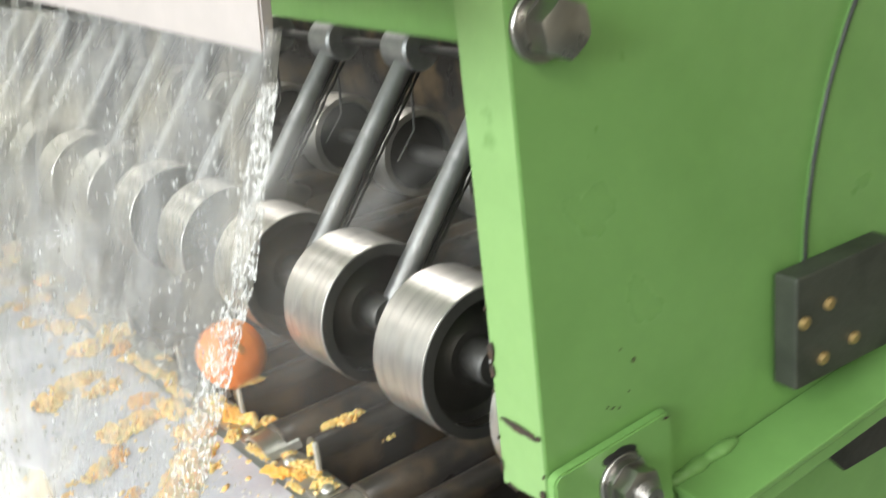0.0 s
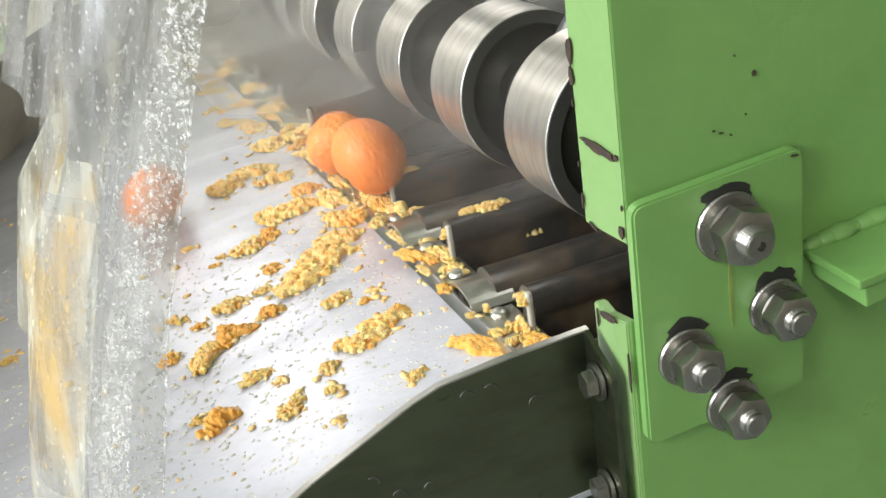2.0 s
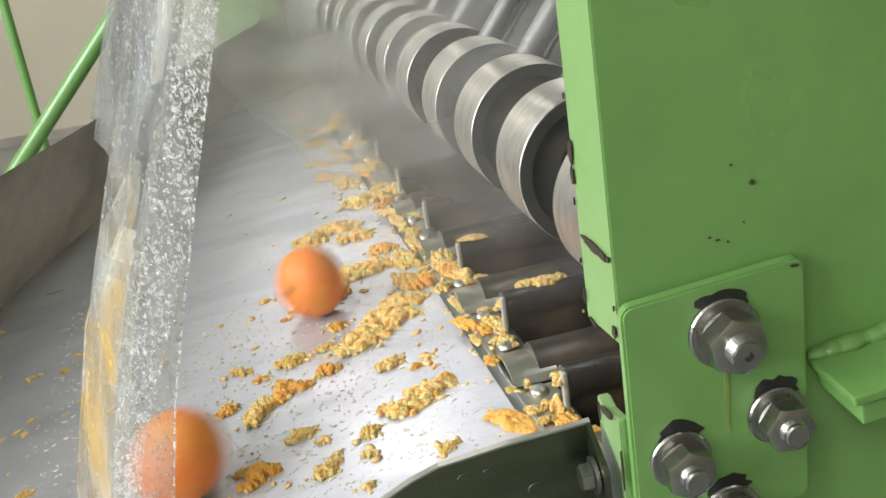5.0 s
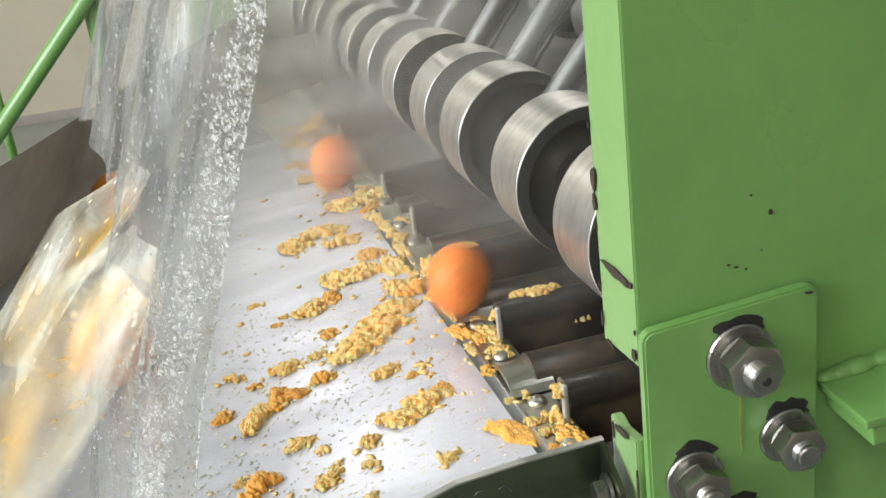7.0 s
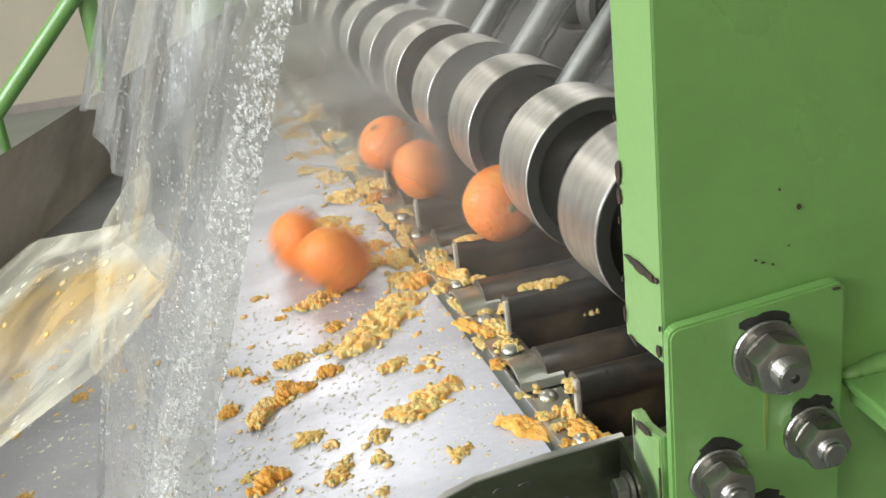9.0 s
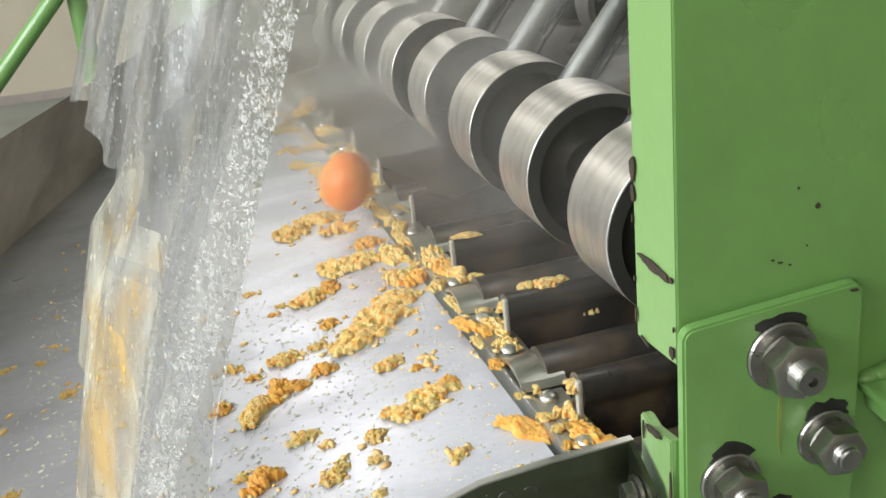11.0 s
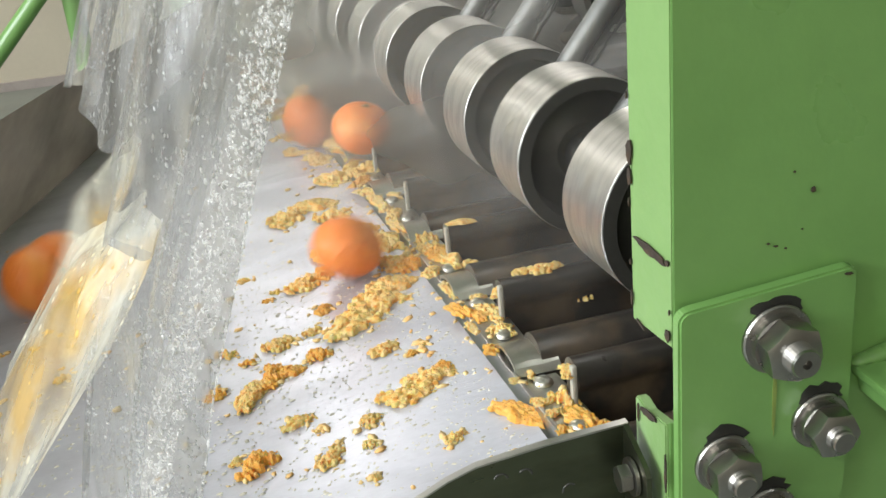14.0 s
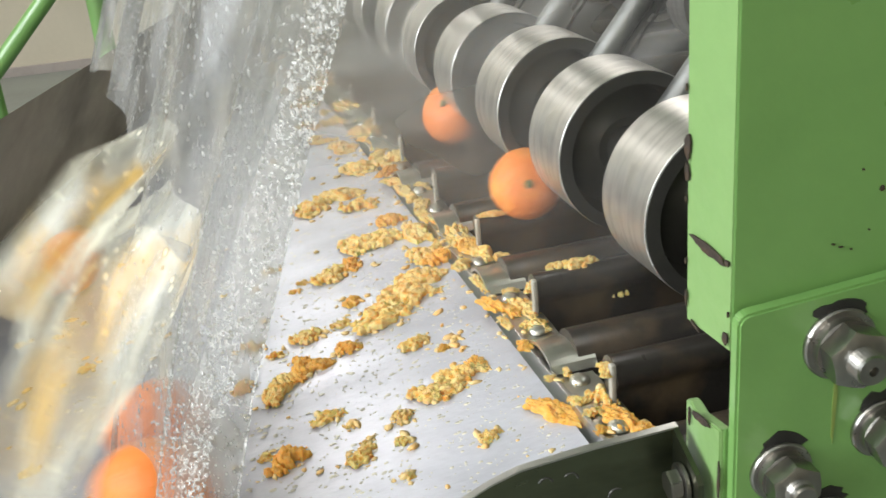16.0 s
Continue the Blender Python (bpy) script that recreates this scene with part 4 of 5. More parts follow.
for k in range(4200):
    x, y = -0.03 - 0.3 * rnd.random() ** 1.2, -0.1 + 0.6 * rnd.random() ** 1.5
    dot(verts, faces, x, y, tray_z(x), 0.0004 + 0.0011 * rnd.random() ** 3, 0.0005, 1.6, radians(200))
ICO = bmesh.new()
bmesh.ops.create_icosphere(ICO, subdivisions=1, radius=1)
ICO_V, ICO_F = [v.co.copy() for v in ICO.verts], [tuple(v.index for v in f.verts) for f in ICO.faces]
ICO.free()


def crumb(x, y, z, r, yaw):
    b, ca, sa, long = len(cverts), math.cos(yaw), math.sin(yaw), 1 + rnd.random()
    for v in ICO_V:
        k = r * (0.6 + 0.8 * rnd.random())
        px_, py = v.x * k * long, v.y * k
        cverts.append((x + px_ * ca - py * sa, y + px_ * sa + py * ca, z + v.z * k * 0.6 + r * 0.2))
    cfaces.extend(tuple(b + i for i in f) for f in ICO_F)


for x, y, length, width, yaw in placed:
    for k in range(6 if x < -0.03 else 3):
        a, d = rnd.random() * 6.28, 0.7 + 0.8 * rnd.random() ** 2
        u, w = math.cos(a) * d * length * 0.62, math.sin(a) * d * max(width, length * 0.3) * 0.62
        cy, sy = math.cos(radians(yaw)), math.sin(radians(yaw))
        cx, cyy = x + u * cy - w * sy, y + u * sy + w * cy
        crumb(cx, cyy, tray_z(cx) if cx < -0.018 else 0.9, 0.0008 + 0.0019 * rnd.random() ** 2, rnd.random() * 3)
for k in range(420):
    near = rnd.random() < 0.6
    x = -0.022 - 0.05 * rnd.random() ** 2 if near else -0.03 - 0.38 * rnd.random()
    y = -0.06 + (2.2 if near else 0.7) * rnd.random()
    crumb(x, y, tray_z(x), 0.0009 + 0.0022 * rnd.random() ** 2, radians(215 + 40 * (rnd.random() - 0.5)))
for name, vl, fl, material, label in (("tray_drops", verts, faces, DROPS, "fine drops and specks on the tray"), ("pulp_crumbs", cverts, cfaces, CRUMB, "small pulp crumbs on the tray")):
    me = bpy.data.meshes.new(name)
    me.from_pydata(vl, [], fl)
    me.materials.append(material)
    for p in me.polygons:
        p.use_smooth = True
    ob = new(name, me)
    ob.matrix_basis = CONV
    tagged(ob, label, "crumbs", kind="stuff")

# ---- mandarins ----
FR = 0.0282
bm = bmesh.new()
bmesh.ops.create_uvsphere(bm, u_segments=40, v_segments=26, radius=FR)
for v in bm.verts:
    a = math.atan2(v.co.y, v.co.x)
    lift = v.co.z / FR
    v.co.z *= 0.86
    v.co *= 1 + 0.012 * math.cos(9 * a) * (1 - lift * lift) * 0.4 + 0.035 * noise.noise(v.co * 40)
    if lift > 0.85:
        v.co.z -= 0.06 * FR * (lift - 0.85) / 0.15
skin_mesh = bpy.data.meshes.new("skin")
bm.to_mesh(skin_mesh)
bm.free()
skin_mesh.materials.append(SKIN)
for p in skin_mesh.polygons:
    p.use_smooth = True
stem_bm = lathe([(0.0, 0.0), (0.0035, 0.0), (0.003, 0.0015), (0.0, 0.002)], 8)
stem_mesh = bpy.data.meshes.new("stem_end")
stem_bm.to_mesh(stem_mesh)
stem_bm.free()
stem_mesh.materials.append(STEM)
fruit_count = [0]
passes = []


def support(x):
    if x < -0.03:
        return tray_z(x)
    if x < 0.02:
        return 0.892 + (x + 0.03) / 0.05 * 0.03
    return 0.922


def roll(track, size=0.0):
    """One mandarin: it waits on the rollers, passes under a wheel, rolls over the tray and drops off its low end."""
    k = fruit_count[0]
    fruit_count[0] += 1
    rnd = random.Random(300 + k)
    fruit = thing("mandarin", pose(0, 0, 0), "ripe orange mandarin rolling wet over the steel", "mandarin", "mandarins")
    skin = new("skin", skin_mesh)
    stem = new("stem_end", stem_mesh)
    skin.parent = stem.parent = fruit
    stem.location = (0, 0, FR * 0.815)
    size = size or 0.94 + 0.12 * rnd.random()
    skin.scale = (size,) * 3
    stem.location.z *= size
    t0, x0, y0 = track[0]
    t1, x1, y1 = track[-1]
    pts = list(track)
    if t0 > 0.01:
        wait = (0.62 + 0.066 * (k % 5), y0 + 0.02 + 0.012 * (k % 3))
        if x0 < -0.06:
            wait = (0.62 + 0.066 * (k % 5), y0 + 0.25)
        start = max(t0 - 0.55, 0.0)
        pts = ([(0.0, *wait)] if start > 0 else []) + [(start, *wait)] + ([(t0 - 0.12, x0 + (wait[0] - x0) * 0.28, y0 + 0.015)] if t0 > 0.3 else []) + pts
    path = [(t, Vector((x, y, support(x) + FR * size * 0.97))) for t, x, y in pts]
    if t1 < 15.9:
        _, xa, ya = track[-2]
        dt = max(t1 - track[-2][0], 0.05)
        vx, vy = (x1 - xa) / dt, (y1 - ya) / dt
        s = min(1.0, 0.9 / max(math.hypot(vx, vy), 0.01))
        out = Vector((x1 + vx * 0.15 * s, y1 + vy * 0.15 * s, support(x1) + FR * size))
        path.append((t1 + 0.15, out))
        path.append((t1 + 0.4, Vector((-0.44 - 0.02 * (k % 4), -0.2, tray_z(-0.44) + FR * size))))
        path.append((t1 + 0.75, Vector((-0.7 - 0.1 * (k % 7), -0.5 - 0.1 * (k // 7), FR * size))))
        path.append((16.0, path[-1][1].copy())) if t1 + 0.75 < 16 else None
    rows, turn, last = [], Euler((rnd.random() * 3, rnd.random() * 3, 0)).to_quaternion(), None
    for t, p in path:
        if t > 16.0:
            break
        if rows and t <= rows[-1][0] + 0.03:
            continue
        if last is not None:
            d = p - last
            if d.xy.length > 1e-4:
                a = min(d.xy.length / FR, 1.2)
                turn = (Matrix.Rotation(a, 4, Vector((-d.y, d.x, 0)).normalized()).to_quaternion() @ turn).normalized()
        rows.append((t, CONV @ Matrix.Translation(p) @ turn.to_matrix().to_4x4()))
        last = p
    if rows[-1][0] < 16.0:
        rows.append((16.0, rows[-1][1]))
    walk(fruit, rows)
    # the moment at which it lifts its wheel
    for (ta, a), (tb, b) in zip(path, path[1:]):
        if a.x > WX >= b.x:
            f = (a.x - WX) / (a.x - b.x)
            passes.append((ta + (tb - ta) * f, a.y + (b.y - a.y) * f, 9.0 if size > 1.17 else 2.0))


def swing(ob, hinge, beats):
    """Rows for a flap that is knocked outwards by passing fruit."""
    rows = [(0.0, Matrix.Translation(hinge))]
    for t, angle, twist in beats:
        for dt, k in ((-0.14, 0.05), (0.0, 1.0), (0.1, 0.55), (0.24, 0.05)):
            if rows[-1][0] + 0.04 < t + dt <= 16.0:
                rows.append((t + dt, Matrix.Translation(hinge) @ pose(0, 0, 0, 0, 0.85 * angle * k, twist * k)))
    if rows[-1][0] < 15.97:
        rows.append((16.0, Matrix.Translation(hinge)))
    walk(ob, rows)


def motions():
    roll([(0, 0.013, 0.281), (0.1, -0.004, 0.312), (0.2, -0.046, 0.307), (0.3, -0.121, 0.258), (0.4, -0.192, 0.219)])
    roll([(0.3, 0.075, 0.302), (0.4, 0.047, 0.299), (0.5, 0.009, 0.283), (0.6, -0.023, 0.284), (0.7, -0.088, 0.220), (0.8, -0.160, 0.177), (0.9, -0.235, 0.142)])
    roll([(0.6, 0.056, 0.160), (0.7, 0.022, 0.154), (0.8, -0.008, 0.176), (0.9, -0.073, 0.169), (1, -0.156, 0.130), (1.1, -0.239, 0.095)])
    roll([(0.8, 0.050, 0.025), (0.9, 0.036, 0.034), (1, 0.009, 0.061), (1.1, -0.026, 0.083), (1.2, -0.096, 0.054), (1.3, -0.181, 0.023), (1.4, -0.256, 0.005)], 1.15)
    roll([(0.6, 0.005, 0.368), (0.7, 0.001, 0.350), (0.8, 0.004, 0.352), (0.9, 0.000, 0.363), (1, -0.004, 0.370), (1.1, -0.003, 0.372), (1.2, -0.001, 0.381), (1.3, -0.007, 0.382), (1.4, -0.005, 0.385), (1.5, -0.004, 0.355), (1.7, -0.006, 0.352), (1.9, -0.008, 0.346), (2, -0.008, 0.350), (2.1, -0.027, 0.303), (2.2, -0.065, 0.245), (2.3, -0.129, 0.213), (2.4, -0.199, 0.153), (2.5, -0.280, 0.143)])
    roll([(1.1, 0.044, 0.232), (1.2, 0.032, 0.260), (1.3, 0.036, 0.259), (1.4, 0.024, 0.262), (1.5, 0.001, 0.258), (1.6, -0.002, 0.286), (1.7, 0.002, 0.281), (1.8, -0.001, 0.279), (1.9, -0.002, 0.296), (2, -0.004, 0.278), (2.1, -0.009, 0.260), (2.2, -0.010, 0.273), (2.3, -0.031, 0.295), (2.4, -0.104, 0.260), (2.5, -0.175, 0.211), (2.6, -0.273, 0.185)], 1.1)
    roll([(1.4, 0.008, 0.652), (1.5, -0.005, 0.674), (1.6, -0.010, 0.625), (1.7, -0.011, 0.555), (1.8, -0.019, 0.519), (1.9, -0.082, 0.468), (2, -0.161, 0.415), (2.1, -0.231, 0.334), (2.2, -0.284, 0.256)])
    roll([(2.3, 0.002, 0.307), (2.4, -0.010, 0.347), (2.5, -0.008, 0.364), (2.6, 0.010, 0.379), (2.7, -0.002, 0.416), (2.8, 0.005, 0.406), (2.9, -0.002, 0.382), (3, -0.008, 0.384), (3.1, -0.015, 0.444), (3.2, -0.013, 0.502), (3.3, -0.018, 0.469), (3.4, -0.033, 0.435), (3.5, -0.065, 0.380), (3.6, -0.133, 0.349), (3.7, -0.214, 0.281), (3.8, -0.286, 0.207), (3.9, -0.344, 0.168)])
    roll([(2.8, 0.064, 0.242), (2.9, 0.041, 0.262), (3, 0.013, 0.280), (3.1, -0.002, 0.320), (3.2, -0.053, 0.295), (3.3, -0.120, 0.250), (3.4, -0.178, 0.200), (3.5, -0.286, 0.163), (3.6, -0.382, 0.142)], 1.15)
    roll([(3.4, 0.003, 0.371), (3.5, -0.017, 0.402), (3.6, -0.069, 0.384), (3.7, -0.129, 0.348), (3.8, -0.190, 0.271), (3.9, -0.261, 0.215), (4, -0.335, 0.186)])
    roll([(3.4, 0.046, 0.373), (3.5, 0.030, 0.402), (3.6, 0.005, 0.449), (3.7, 0.002, 0.466), (3.8, -0.014, 0.469), (3.9, -0.024, 0.479), (4, -0.084, 0.423), (4.1, -0.157, 0.345), (4.2, -0.264, 0.358), (4.3, -0.355, 0.358)])
    roll([(3.4, 0.004, 0.485), (3.5, -0.001, 0.520), (3.6, -0.011, 0.523), (3.7, -0.025, 0.546), (3.8, -0.067, 0.517), (3.9, -0.115, 0.447), (4, -0.187, 0.401), (4.1, -0.275, 0.354), (4.2, -0.330, 0.275)])
    roll([(3.7, 0.049, 0.168), (3.8, 0.035, 0.183), (3.9, 0.015, 0.171), (4, -0.015, 0.220), (4.1, -0.073, 0.173), (4.2, -0.149, 0.137), (4.3, -0.233, 0.100), (4.4, -0.314, 0.086)])
    roll([(3.9, 0.061, -0.092), (4, 0.038, -0.070), (4.1, 0.000, -0.017), (4.2, -0.029, -0.014), (4.3, -0.076, -0.005), (4.4, -0.096, 0.007), (4.5, -0.138, 0.014), (4.6, -0.195, 0.028), (4.7, -0.250, 0.013)], 1.15)
    roll([(3.9, 0.049, 0.491), (4, 0.017, 0.541), (4.1, -0.013, 0.586), (4.2, -0.064, 0.530), (4.3, -0.137, 0.524), (4.4, -0.220, 0.452), (4.5, -0.291, 0.387), (4.6, -0.360, 0.395)])
    roll([(4.1, 0.009, 0.675), (4.2, -0.023, 0.739), (4.3, -0.086, 0.674), (4.4, -0.159, 0.596), (4.5, -0.276, 0.551), (4.6, -0.358, 0.513)])
    roll([(4.2, 0.048, 0.168), (4.3, 0.031, 0.172), (4.4, 0.008, 0.198), (4.5, -0.034, 0.237), (4.6, -0.107, 0.204), (4.7, -0.194, 0.140), (4.8, -0.288, 0.088)], 1.15)
    roll([(4.4, 0.056, 0.284), (4.5, 0.038, 0.279), (4.6, 0.014, 0.259), (4.7, -0.007, 0.339), (4.9, -0.063, 0.324), (5.1, -0.173, 0.224), (5.3, -0.315, 0.142)])
    roll([(4.5, 0.029, 0.171), (4.6, 0.015, 0.174), (4.7, -0.030, 0.221), (4.9, -0.151, 0.114), (5.1, -0.287, 0.071)])
    roll([(5.2, 0.037, 0.146), (5.4, -0.006, 0.196), (5.6, -0.121, 0.165), (5.8, -0.290, 0.100)])
    roll([(5.7, 0.038, 0.275), (5.9, -0.020, 0.363), (6.1, -0.142, 0.246), (6.3, -0.311, 0.188)])
    roll([(6.2, 0.028, 0.185), (6.4, -0.019, 0.235), (6.6, -0.154, 0.141), (6.8, -0.303, 0.100)])
    roll([(6.6, -0.018, 0.500), (6.7, -0.064, 0.469), (6.8, -0.112, 0.399), (6.9, -0.175, 0.315), (7, -0.259, 0.279), (7.1, -0.325, 0.234)])
    roll([(6.7, 0.029, 0.538), (6.8, 0.013, 0.540), (6.9, -0.007, 0.566), (7, -0.030, 0.586), (7.1, -0.092, 0.516), (7.2, -0.163, 0.413), (7.3, -0.259, 0.398), (7.4, -0.336, 0.344)])
    roll([(6.7, 0.053, 0.126), (6.8, 0.042, 0.142), (6.9, 0.024, 0.173), (7, -0.009, 0.190), (7.1, -0.072, 0.178), (7.2, -0.159, 0.136), (7.3, -0.269, 0.103), (7.4, -0.356, 0.092)], 0.92)
    roll([(6.8, -0.125, 0.875), (6.9, -0.209, 0.800), (7, -0.264, 0.702), (7.1, -0.301, 0.665), (7.2, -0.348, 0.640), (7.3, -0.404, 0.601)])
    roll([(7.1, 0.061, 0.049), (7.2, 0.037, 0.056), (7.3, 0.016, 0.051), (7.4, -0.002, 0.075), (7.5, -0.027, 0.100), (7.6, -0.091, 0.059), (7.7, -0.171, 0.040), (7.8, -0.255, 0.011)], 1.32)
    roll([(7.1, 0.046, 0.257), (7.2, 0.037, 0.264), (7.3, 0.031, 0.263), (7.4, 0.027, 0.272), (7.5, 0.034, 0.275), (7.6, 0.028, 0.270), (7.7, 0.014, 0.260), (7.8, 0.006, 0.288), (7.9, -0.010, 0.315), (8, -0.053, 0.283), (8.1, -0.114, 0.247), (8.2, -0.179, 0.206), (8.3, -0.272, 0.176), (8.4, -0.345, 0.143)])
    roll([(7.3, 0.027, 0.484), (7.4, 0.013, 0.506), (7.5, -0.015, 0.520), (7.6, -0.058, 0.511), (7.7, -0.129, 0.466), (7.8, -0.215, 0.457), (7.9, -0.284, 0.374), (8, -0.350, 0.324)])
    roll([(8.2, 0.056, 0.033), (8.3, 0.041, 0.047), (8.4, 0.016, 0.054), (8.5, -0.013, 0.080), (8.6, -0.063, 0.077), (8.7, -0.141, 0.041), (8.8, -0.221, 0.018)])
    roll([(8.2, 0.048, 0.155), (8.3, 0.035, 0.162), (8.4, 0.027, 0.161), (8.5, 0.012, 0.183), (8.6, -0.029, 0.227), (8.7, -0.115, 0.189), (8.8, -0.190, 0.132), (8.9, -0.277, 0.104)])
    roll([(8.6, 0.048, 0.280), (8.7, 0.033, 0.286), (8.8, 0.011, 0.305), (8.9, -0.026, 0.342), (9, -0.085, 0.305), (9.1, -0.163, 0.252), (9.2, -0.267, 0.218), (9.3, -0.354, 0.194)])
    roll([(8.7, 0.036, 0.383), (8.8, 0.014, 0.402), (8.9, -0.027, 0.464), (9, -0.104, 0.370), (9.1, -0.182, 0.290), (9.2, -0.305, 0.279)])
    roll([(8.8, 0.047, 0.480), (8.9, 0.035, 0.482), (9, 0.011, 0.504), (9.1, -0.023, 0.464), (9.2, -0.072, 0.492), (9.4, -0.212, 0.360), (9.6, -0.342, 0.302)])
    roll([(8.9, 0.055, 0.248), (9, 0.043, 0.255), (9.1, 0.023, 0.281), (9.2, -0.009, 0.326), (9.5, -0.165, 0.230), (9.7, -0.309, 0.191)])
    roll([(8.9, 0.040, 0.378), (9, 0.016, 0.393), (9.1, -0.012, 0.450), (9.2, -0.089, 0.381), (9.4, -0.241, 0.311), (9.5, -0.338, 0.263)])
    roll([(9.1, 0.034, 0.032), (9.2, 0.020, 0.043), (9.4, -0.021, 0.083), (9.6, -0.140, 0.064), (9.8, -0.256, 0.027)])
    roll([(9.8, 0.034, 0.260), (10, -0.014, 0.325), (10.2, -0.133, 0.243), (10.4, -0.305, 0.173)])
    roll([(10.3, 0.034, 0.143), (10.5, -0.008, 0.190), (10.7, -0.125, 0.141), (10.9, -0.298, 0.091)])
    roll([(10.9, 0.028, 0.395), (11.1, -0.080, 0.441), (11.2, -0.152, 0.365), (11.3, -0.219, 0.309), (11.4, -0.290, 0.259), (11.5, -0.350, 0.216)])
    roll([(11.2, 0.036, 0.481), (11.4, 0.035, 0.481), (11.6, 0.039, 0.483), (11.7, 0.022, 0.494), (11.8, -0.003, 0.510), (11.9, -0.022, 0.547), (12, -0.073, 0.510), (12.1, -0.149, 0.460), (12.2, -0.229, 0.419), (12.3, -0.287, 0.366), (12.4, -0.336, 0.303)])
    roll([(11.8, 0.033, 0.711), (11.9, 0.018, 0.721), (12, 0.001, 0.726), (12.1, -0.011, 0.735), (12.2, -0.041, 0.749), (12.3, -0.098, 0.701), (12.4, -0.191, 0.652), (12.5, -0.276, 0.538), (12.6, -0.332, 0.452), (12.7, -0.380, 0.401)])
    roll([(12.3, 0.076, 0.243), (12.4, 0.058, 0.267), (12.5, 0.037, 0.297), (12.6, -0.008, 0.330), (12.7, -0.077, 0.310), (12.8, -0.162, 0.251), (12.9, -0.265, 0.222), (13, -0.343, 0.165)], 1.18)
    roll([(12.5, 0.062, 0.147), (12.6, 0.044, 0.148), (12.7, 0.027, 0.168), (12.8, -0.003, 0.196), (12.9, -0.058, 0.187), (13, -0.136, 0.136), (13.1, -0.218, 0.080), (13.2, -0.294, 0.052)])
    roll([(12.8, -0.003, 0.728), (12.9, -0.024, 0.772), (13, -0.057, 0.715), (13.1, -0.146, 0.644), (13.2, -0.237, 0.578), (13.3, -0.312, 0.498), (13.4, -0.370, 0.427)])
    roll([(13, 0.068, 0.254), (13.1, 0.050, 0.262), (13.2, 0.029, 0.272), (13.3, -0.007, 0.299), (13.4, -0.067, 0.273), (13.5, -0.152, 0.200), (13.6, -0.245, 0.166), (13.7, -0.300, 0.104)])
    roll([(13.1, 0.042, 0.701), (13.2, 0.033, 0.698), (13.3, 0.017, 0.684), (13.4, 0.000, 0.739), (13.5, -0.026, 0.725), (13.6, -0.051, 0.728), (13.7, -0.137, 0.657), (13.8, -0.218, 0.607), (13.9, -0.282, 0.556), (14, -0.313, 0.404)])
    roll([(13.4, 0.028, 0.516), (13.5, 0.016, 0.529), (13.6, -0.014, 0.520), (13.7, -0.069, 0.524), (13.8, -0.125, 0.498), (13.9, -0.213, 0.493), (14, -0.296, 0.429), (14.1, -0.364, 0.372)])
    roll([(13.5, 0.040, 0.693), (13.6, 0.018, 0.717), (13.7, -0.006, 0.734), (13.8, -0.002, 0.657), (13.9, -0.010, 0.663), (14, -0.033, 0.652), (14.1, -0.072, 0.547), (14.2, -0.157, 0.457), (14.3, -0.248, 0.444), (14.4, -0.323, 0.366), (14.5, -0.368, 0.331)])
    roll([(13.5, 0.064, 0.247), (13.6, 0.055, 0.258), (13.7, 0.046, 0.265), (13.8, 0.020, 0.272), (13.9, -0.012, 0.305), (14, -0.070, 0.282), (14.1, -0.138, 0.254), (14.2, -0.224, 0.227), (14.3, -0.289, 0.160), (14.4, -0.337, 0.127)])
    roll([(13.8, 0.044, 0.511), (13.9, 0.027, 0.510), (14, -0.000, 0.523), (14.1, -0.006, 0.553), (14.2, -0.012, 0.589), (14.3, -0.017, 0.603), (14.4, -0.041, 0.633), (14.5, -0.091, 0.550), (14.6, -0.166, 0.466), (14.7, -0.241, 0.437), (14.8, -0.293, 0.391), (14.9, -0.330, 0.378), (15, -0.365, 0.335)])
    roll([(14.1, 0.065, 0.134), (14.2, 0.044, 0.146), (14.3, 0.020, 0.159), (14.4, 0.002, 0.182), (14.5, -0.018, 0.198), (14.6, -0.060, 0.213), (14.7, -0.120, 0.187), (14.8, -0.183, 0.147), (14.9, -0.272, 0.143), (15, -0.335, 0.112)], 1.15)
    roll([(14.4, 0.064, 0.026), (14.5, 0.040, 0.033), (14.6, 0.018, 0.064), (14.7, 0.003, 0.086), (14.8, -0.030, 0.094), (14.9, -0.096, 0.062), (15, -0.175, 0.043), (15.1, -0.255, 0.020)], 1.0)
    roll([(14.4, 0.058, 0.360), (14.5, 0.034, 0.374), (14.6, 0.006, 0.398), (14.7, -0.030, 0.462), (14.8, -0.104, 0.378), (14.9, -0.179, 0.277), (15, -0.271, 0.204), (15.1, -0.337, 0.177)])
    roll([(14.4, 0.052, 0.248), (14.5, 0.038, 0.255), (14.6, 0.006, 0.296), (14.7, -0.034, 0.319), (14.8, -0.108, 0.274), (14.9, -0.175, 0.233), (15, -0.263, 0.223), (15.1, -0.334, 0.189)])
    roll([(14.6, 0.024, 0.545), (14.8, 0.012, 0.591), (14.9, 0.005, 0.616), (15, -0.001, 0.602), (15.2, -0.012, 0.626), (15.4, -0.012, 0.623), (15.5, -0.018, 0.636), (15.6, -0.037, 0.642), (15.7, -0.116, 0.576), (15.8, -0.186, 0.540), (15.9, -0.234, 0.494), (16, -0.303, 0.413)])
    roll([(15.3, 0.056, 0.031), (15.4, 0.040, 0.039), (15.5, 0.022, 0.048), (15.6, -0.004, 0.077), (15.7, -0.032, 0.094), (15.8, -0.100, 0.052), (15.9, -0.171, 0.031), (16, -0.243, 0.033)], 1.12)
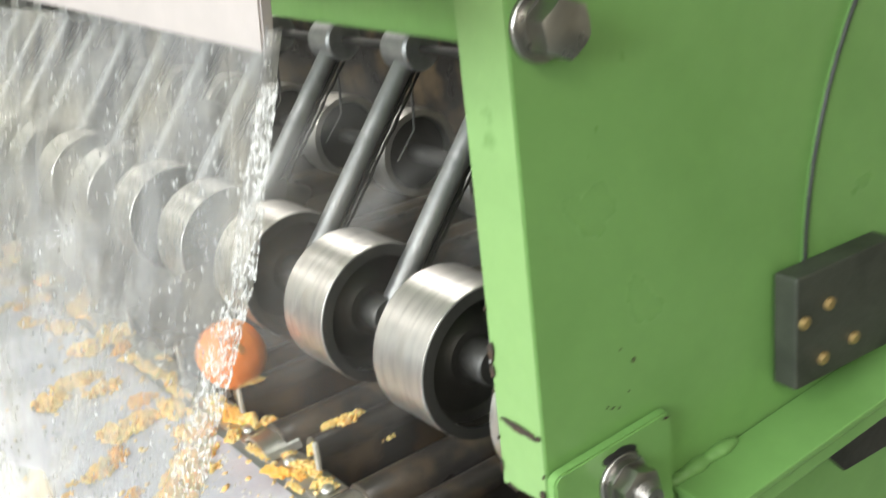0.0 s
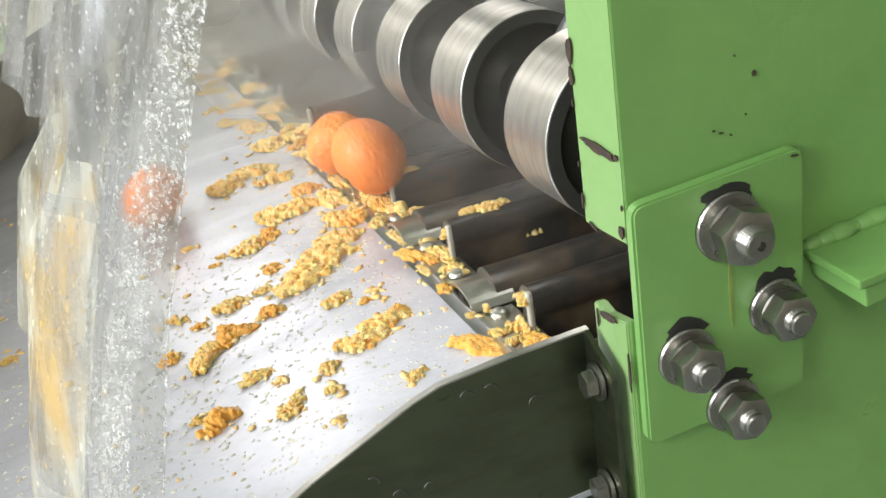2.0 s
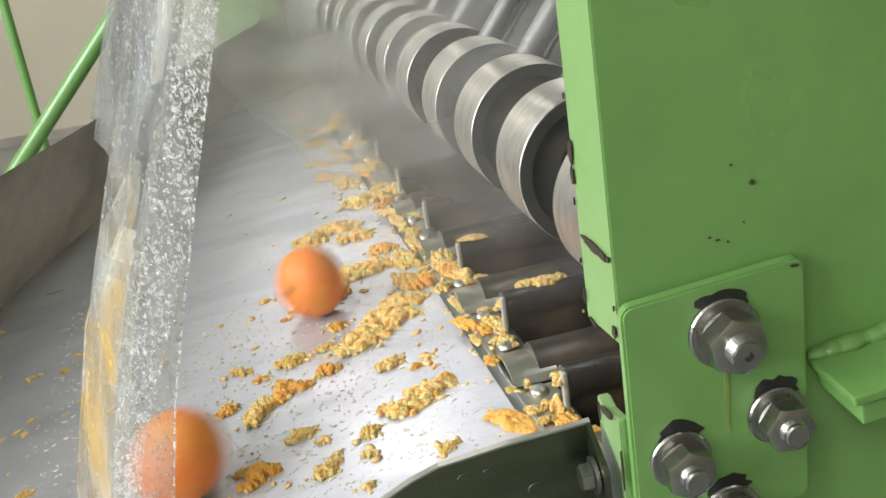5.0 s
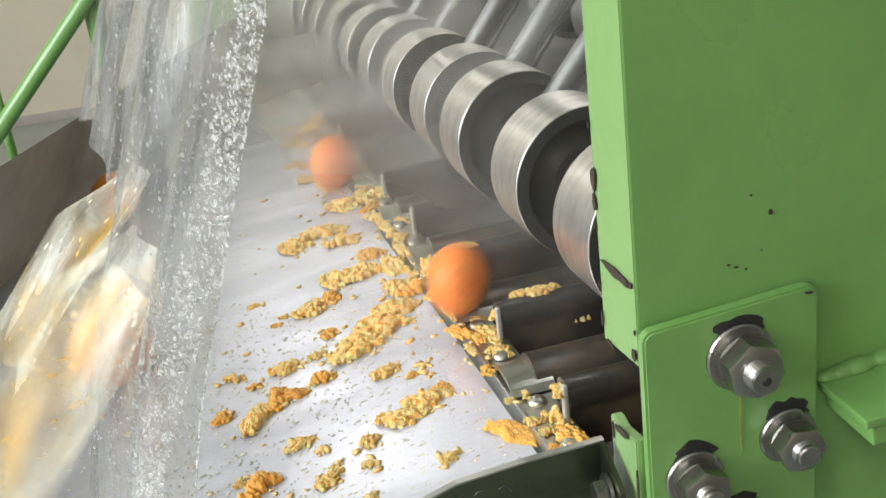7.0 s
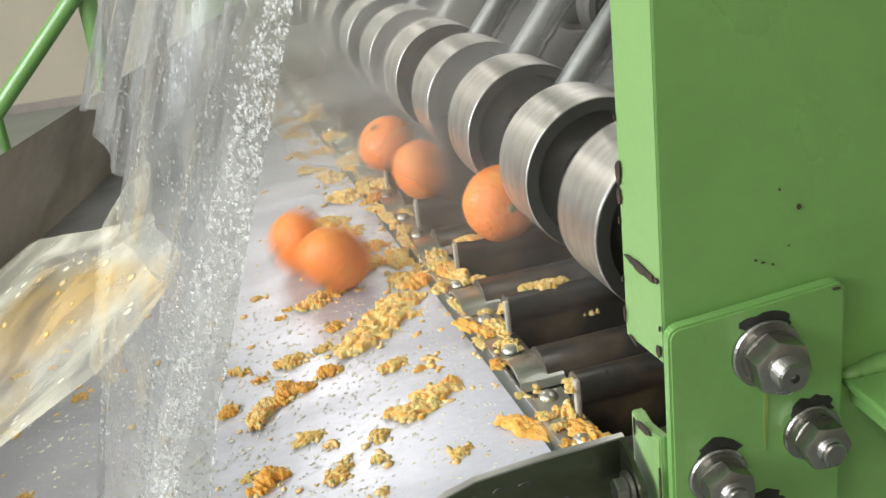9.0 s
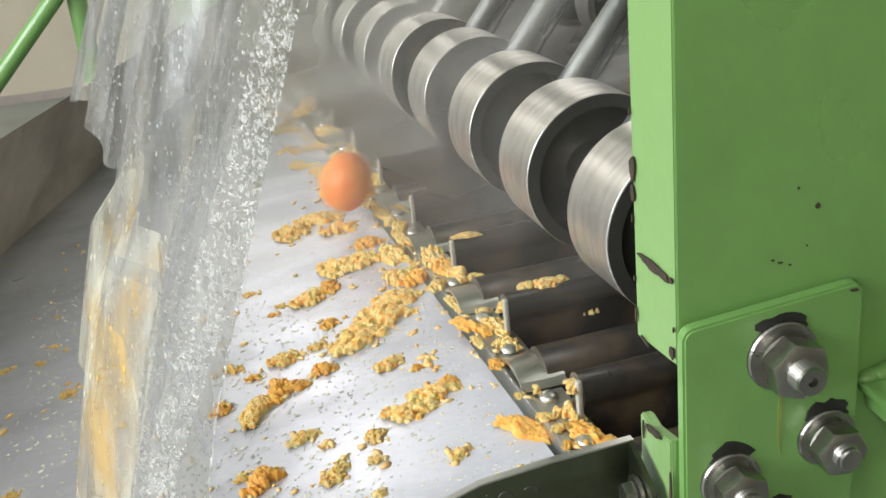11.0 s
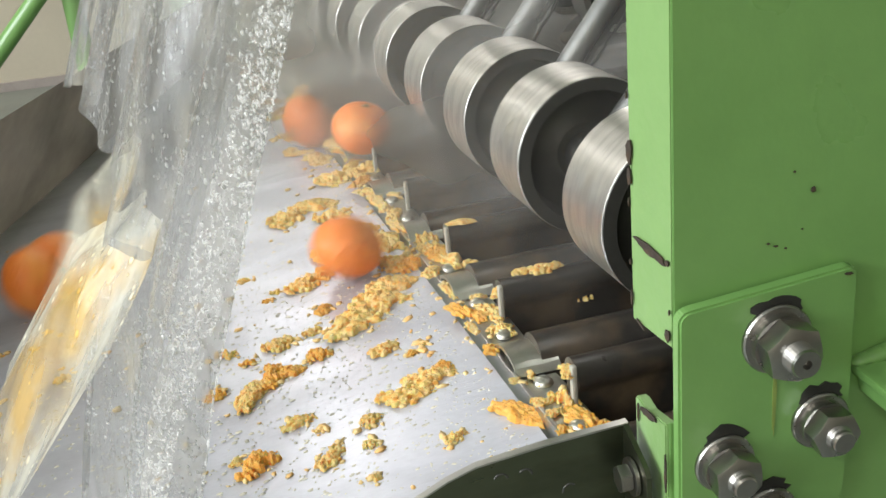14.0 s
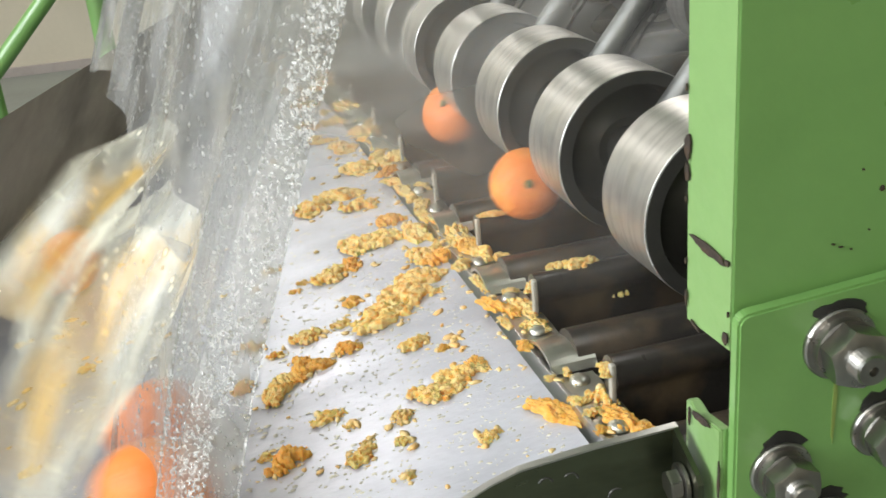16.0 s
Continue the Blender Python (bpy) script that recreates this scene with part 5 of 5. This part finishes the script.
    roll([(15.4, 0.058, 0.156), (15.5, 0.045, 0.161), (15.6, 0.019, 0.168), (15.7, -0.006, 0.214), (15.8, -0.067, 0.192), (15.9, -0.149, 0.143), (16, -0.241, 0.111)])
    roll([(15.2, -0.024, 0.971), (15.3, -0.102, 0.923), (15.4, -0.199, 0.795), (15.5, -0.261, 0.659), (15.6, -0.340, 0.625), (15.7, -0.404, 0.549)])
    roll([(15.8, 0.081, 0.242), (15.9, 0.064, 0.248), (16, 0.042, 0.253)])
    roll([(15.8, 0.084, 0.446), (15.9, 0.065, 0.452), (16, 0.048, 0.457)])
    for i, w in enumerate(wheels):
        y = WY + WS * (i - 1) + WW / 2
        hits = sorted((t, lift) for t, py, lift in passes if abs(py - y) < WS / 2)
        base = CONV @ pose(WX, WY + WS * (i - 1), WZ)
        rest = Matrix.Translation(hub_to_pivot)
        rows = [(0.0, base)]
        for t, lift in hits:
            for dt, k in ((-0.15, 0.0), (-0.03, 1.0), (0.05, 0.9), (0.17, 0.0)):
                dt += 0.12 if lift > 5 else 0.0
                if rows[-1][0] + 0.035 < t + dt < 16.0:
                    rows.append((t + dt, base @ rest @ pose(0, 0, 0, 0, lift * k, 0) @ rest.inverted()))
        rows.append((16.0, base))
        if hits:
            walk(w, rows)
    swing(flap_a, hinge_a, [(1.1, 35, 8), (2.2, 30, -6), (3.5, 25, 8), (3.9, 40, 5), (4.4, 45, -8), (7.05, 40, 8), (7.4, 48, 5), (8.2, 20, 0), (9.0, 50, 6), (11.45, 40, 5), (12.3, 20, 4), (13.05, 55, 8), (14.0, 25, -5), (14.95, 40, 6), (16.0, 25, 4)])
    swing(flap_b, hinge_b, [(2.15, 35, 8), (3.3, 45, 10), (4.6, 45, 5), (7.0, 30, 5), (9.2, 40, 8), (11.4, 45, 10), (12.1, 42, 6), (12.8, 45, 5), (13.4, 45, 8), (14.1, 50, 8), (14.45, 40, 5), (14.8, 35, 5), (15.5, 45, 6), (16.0, 35, 5)])


motions()
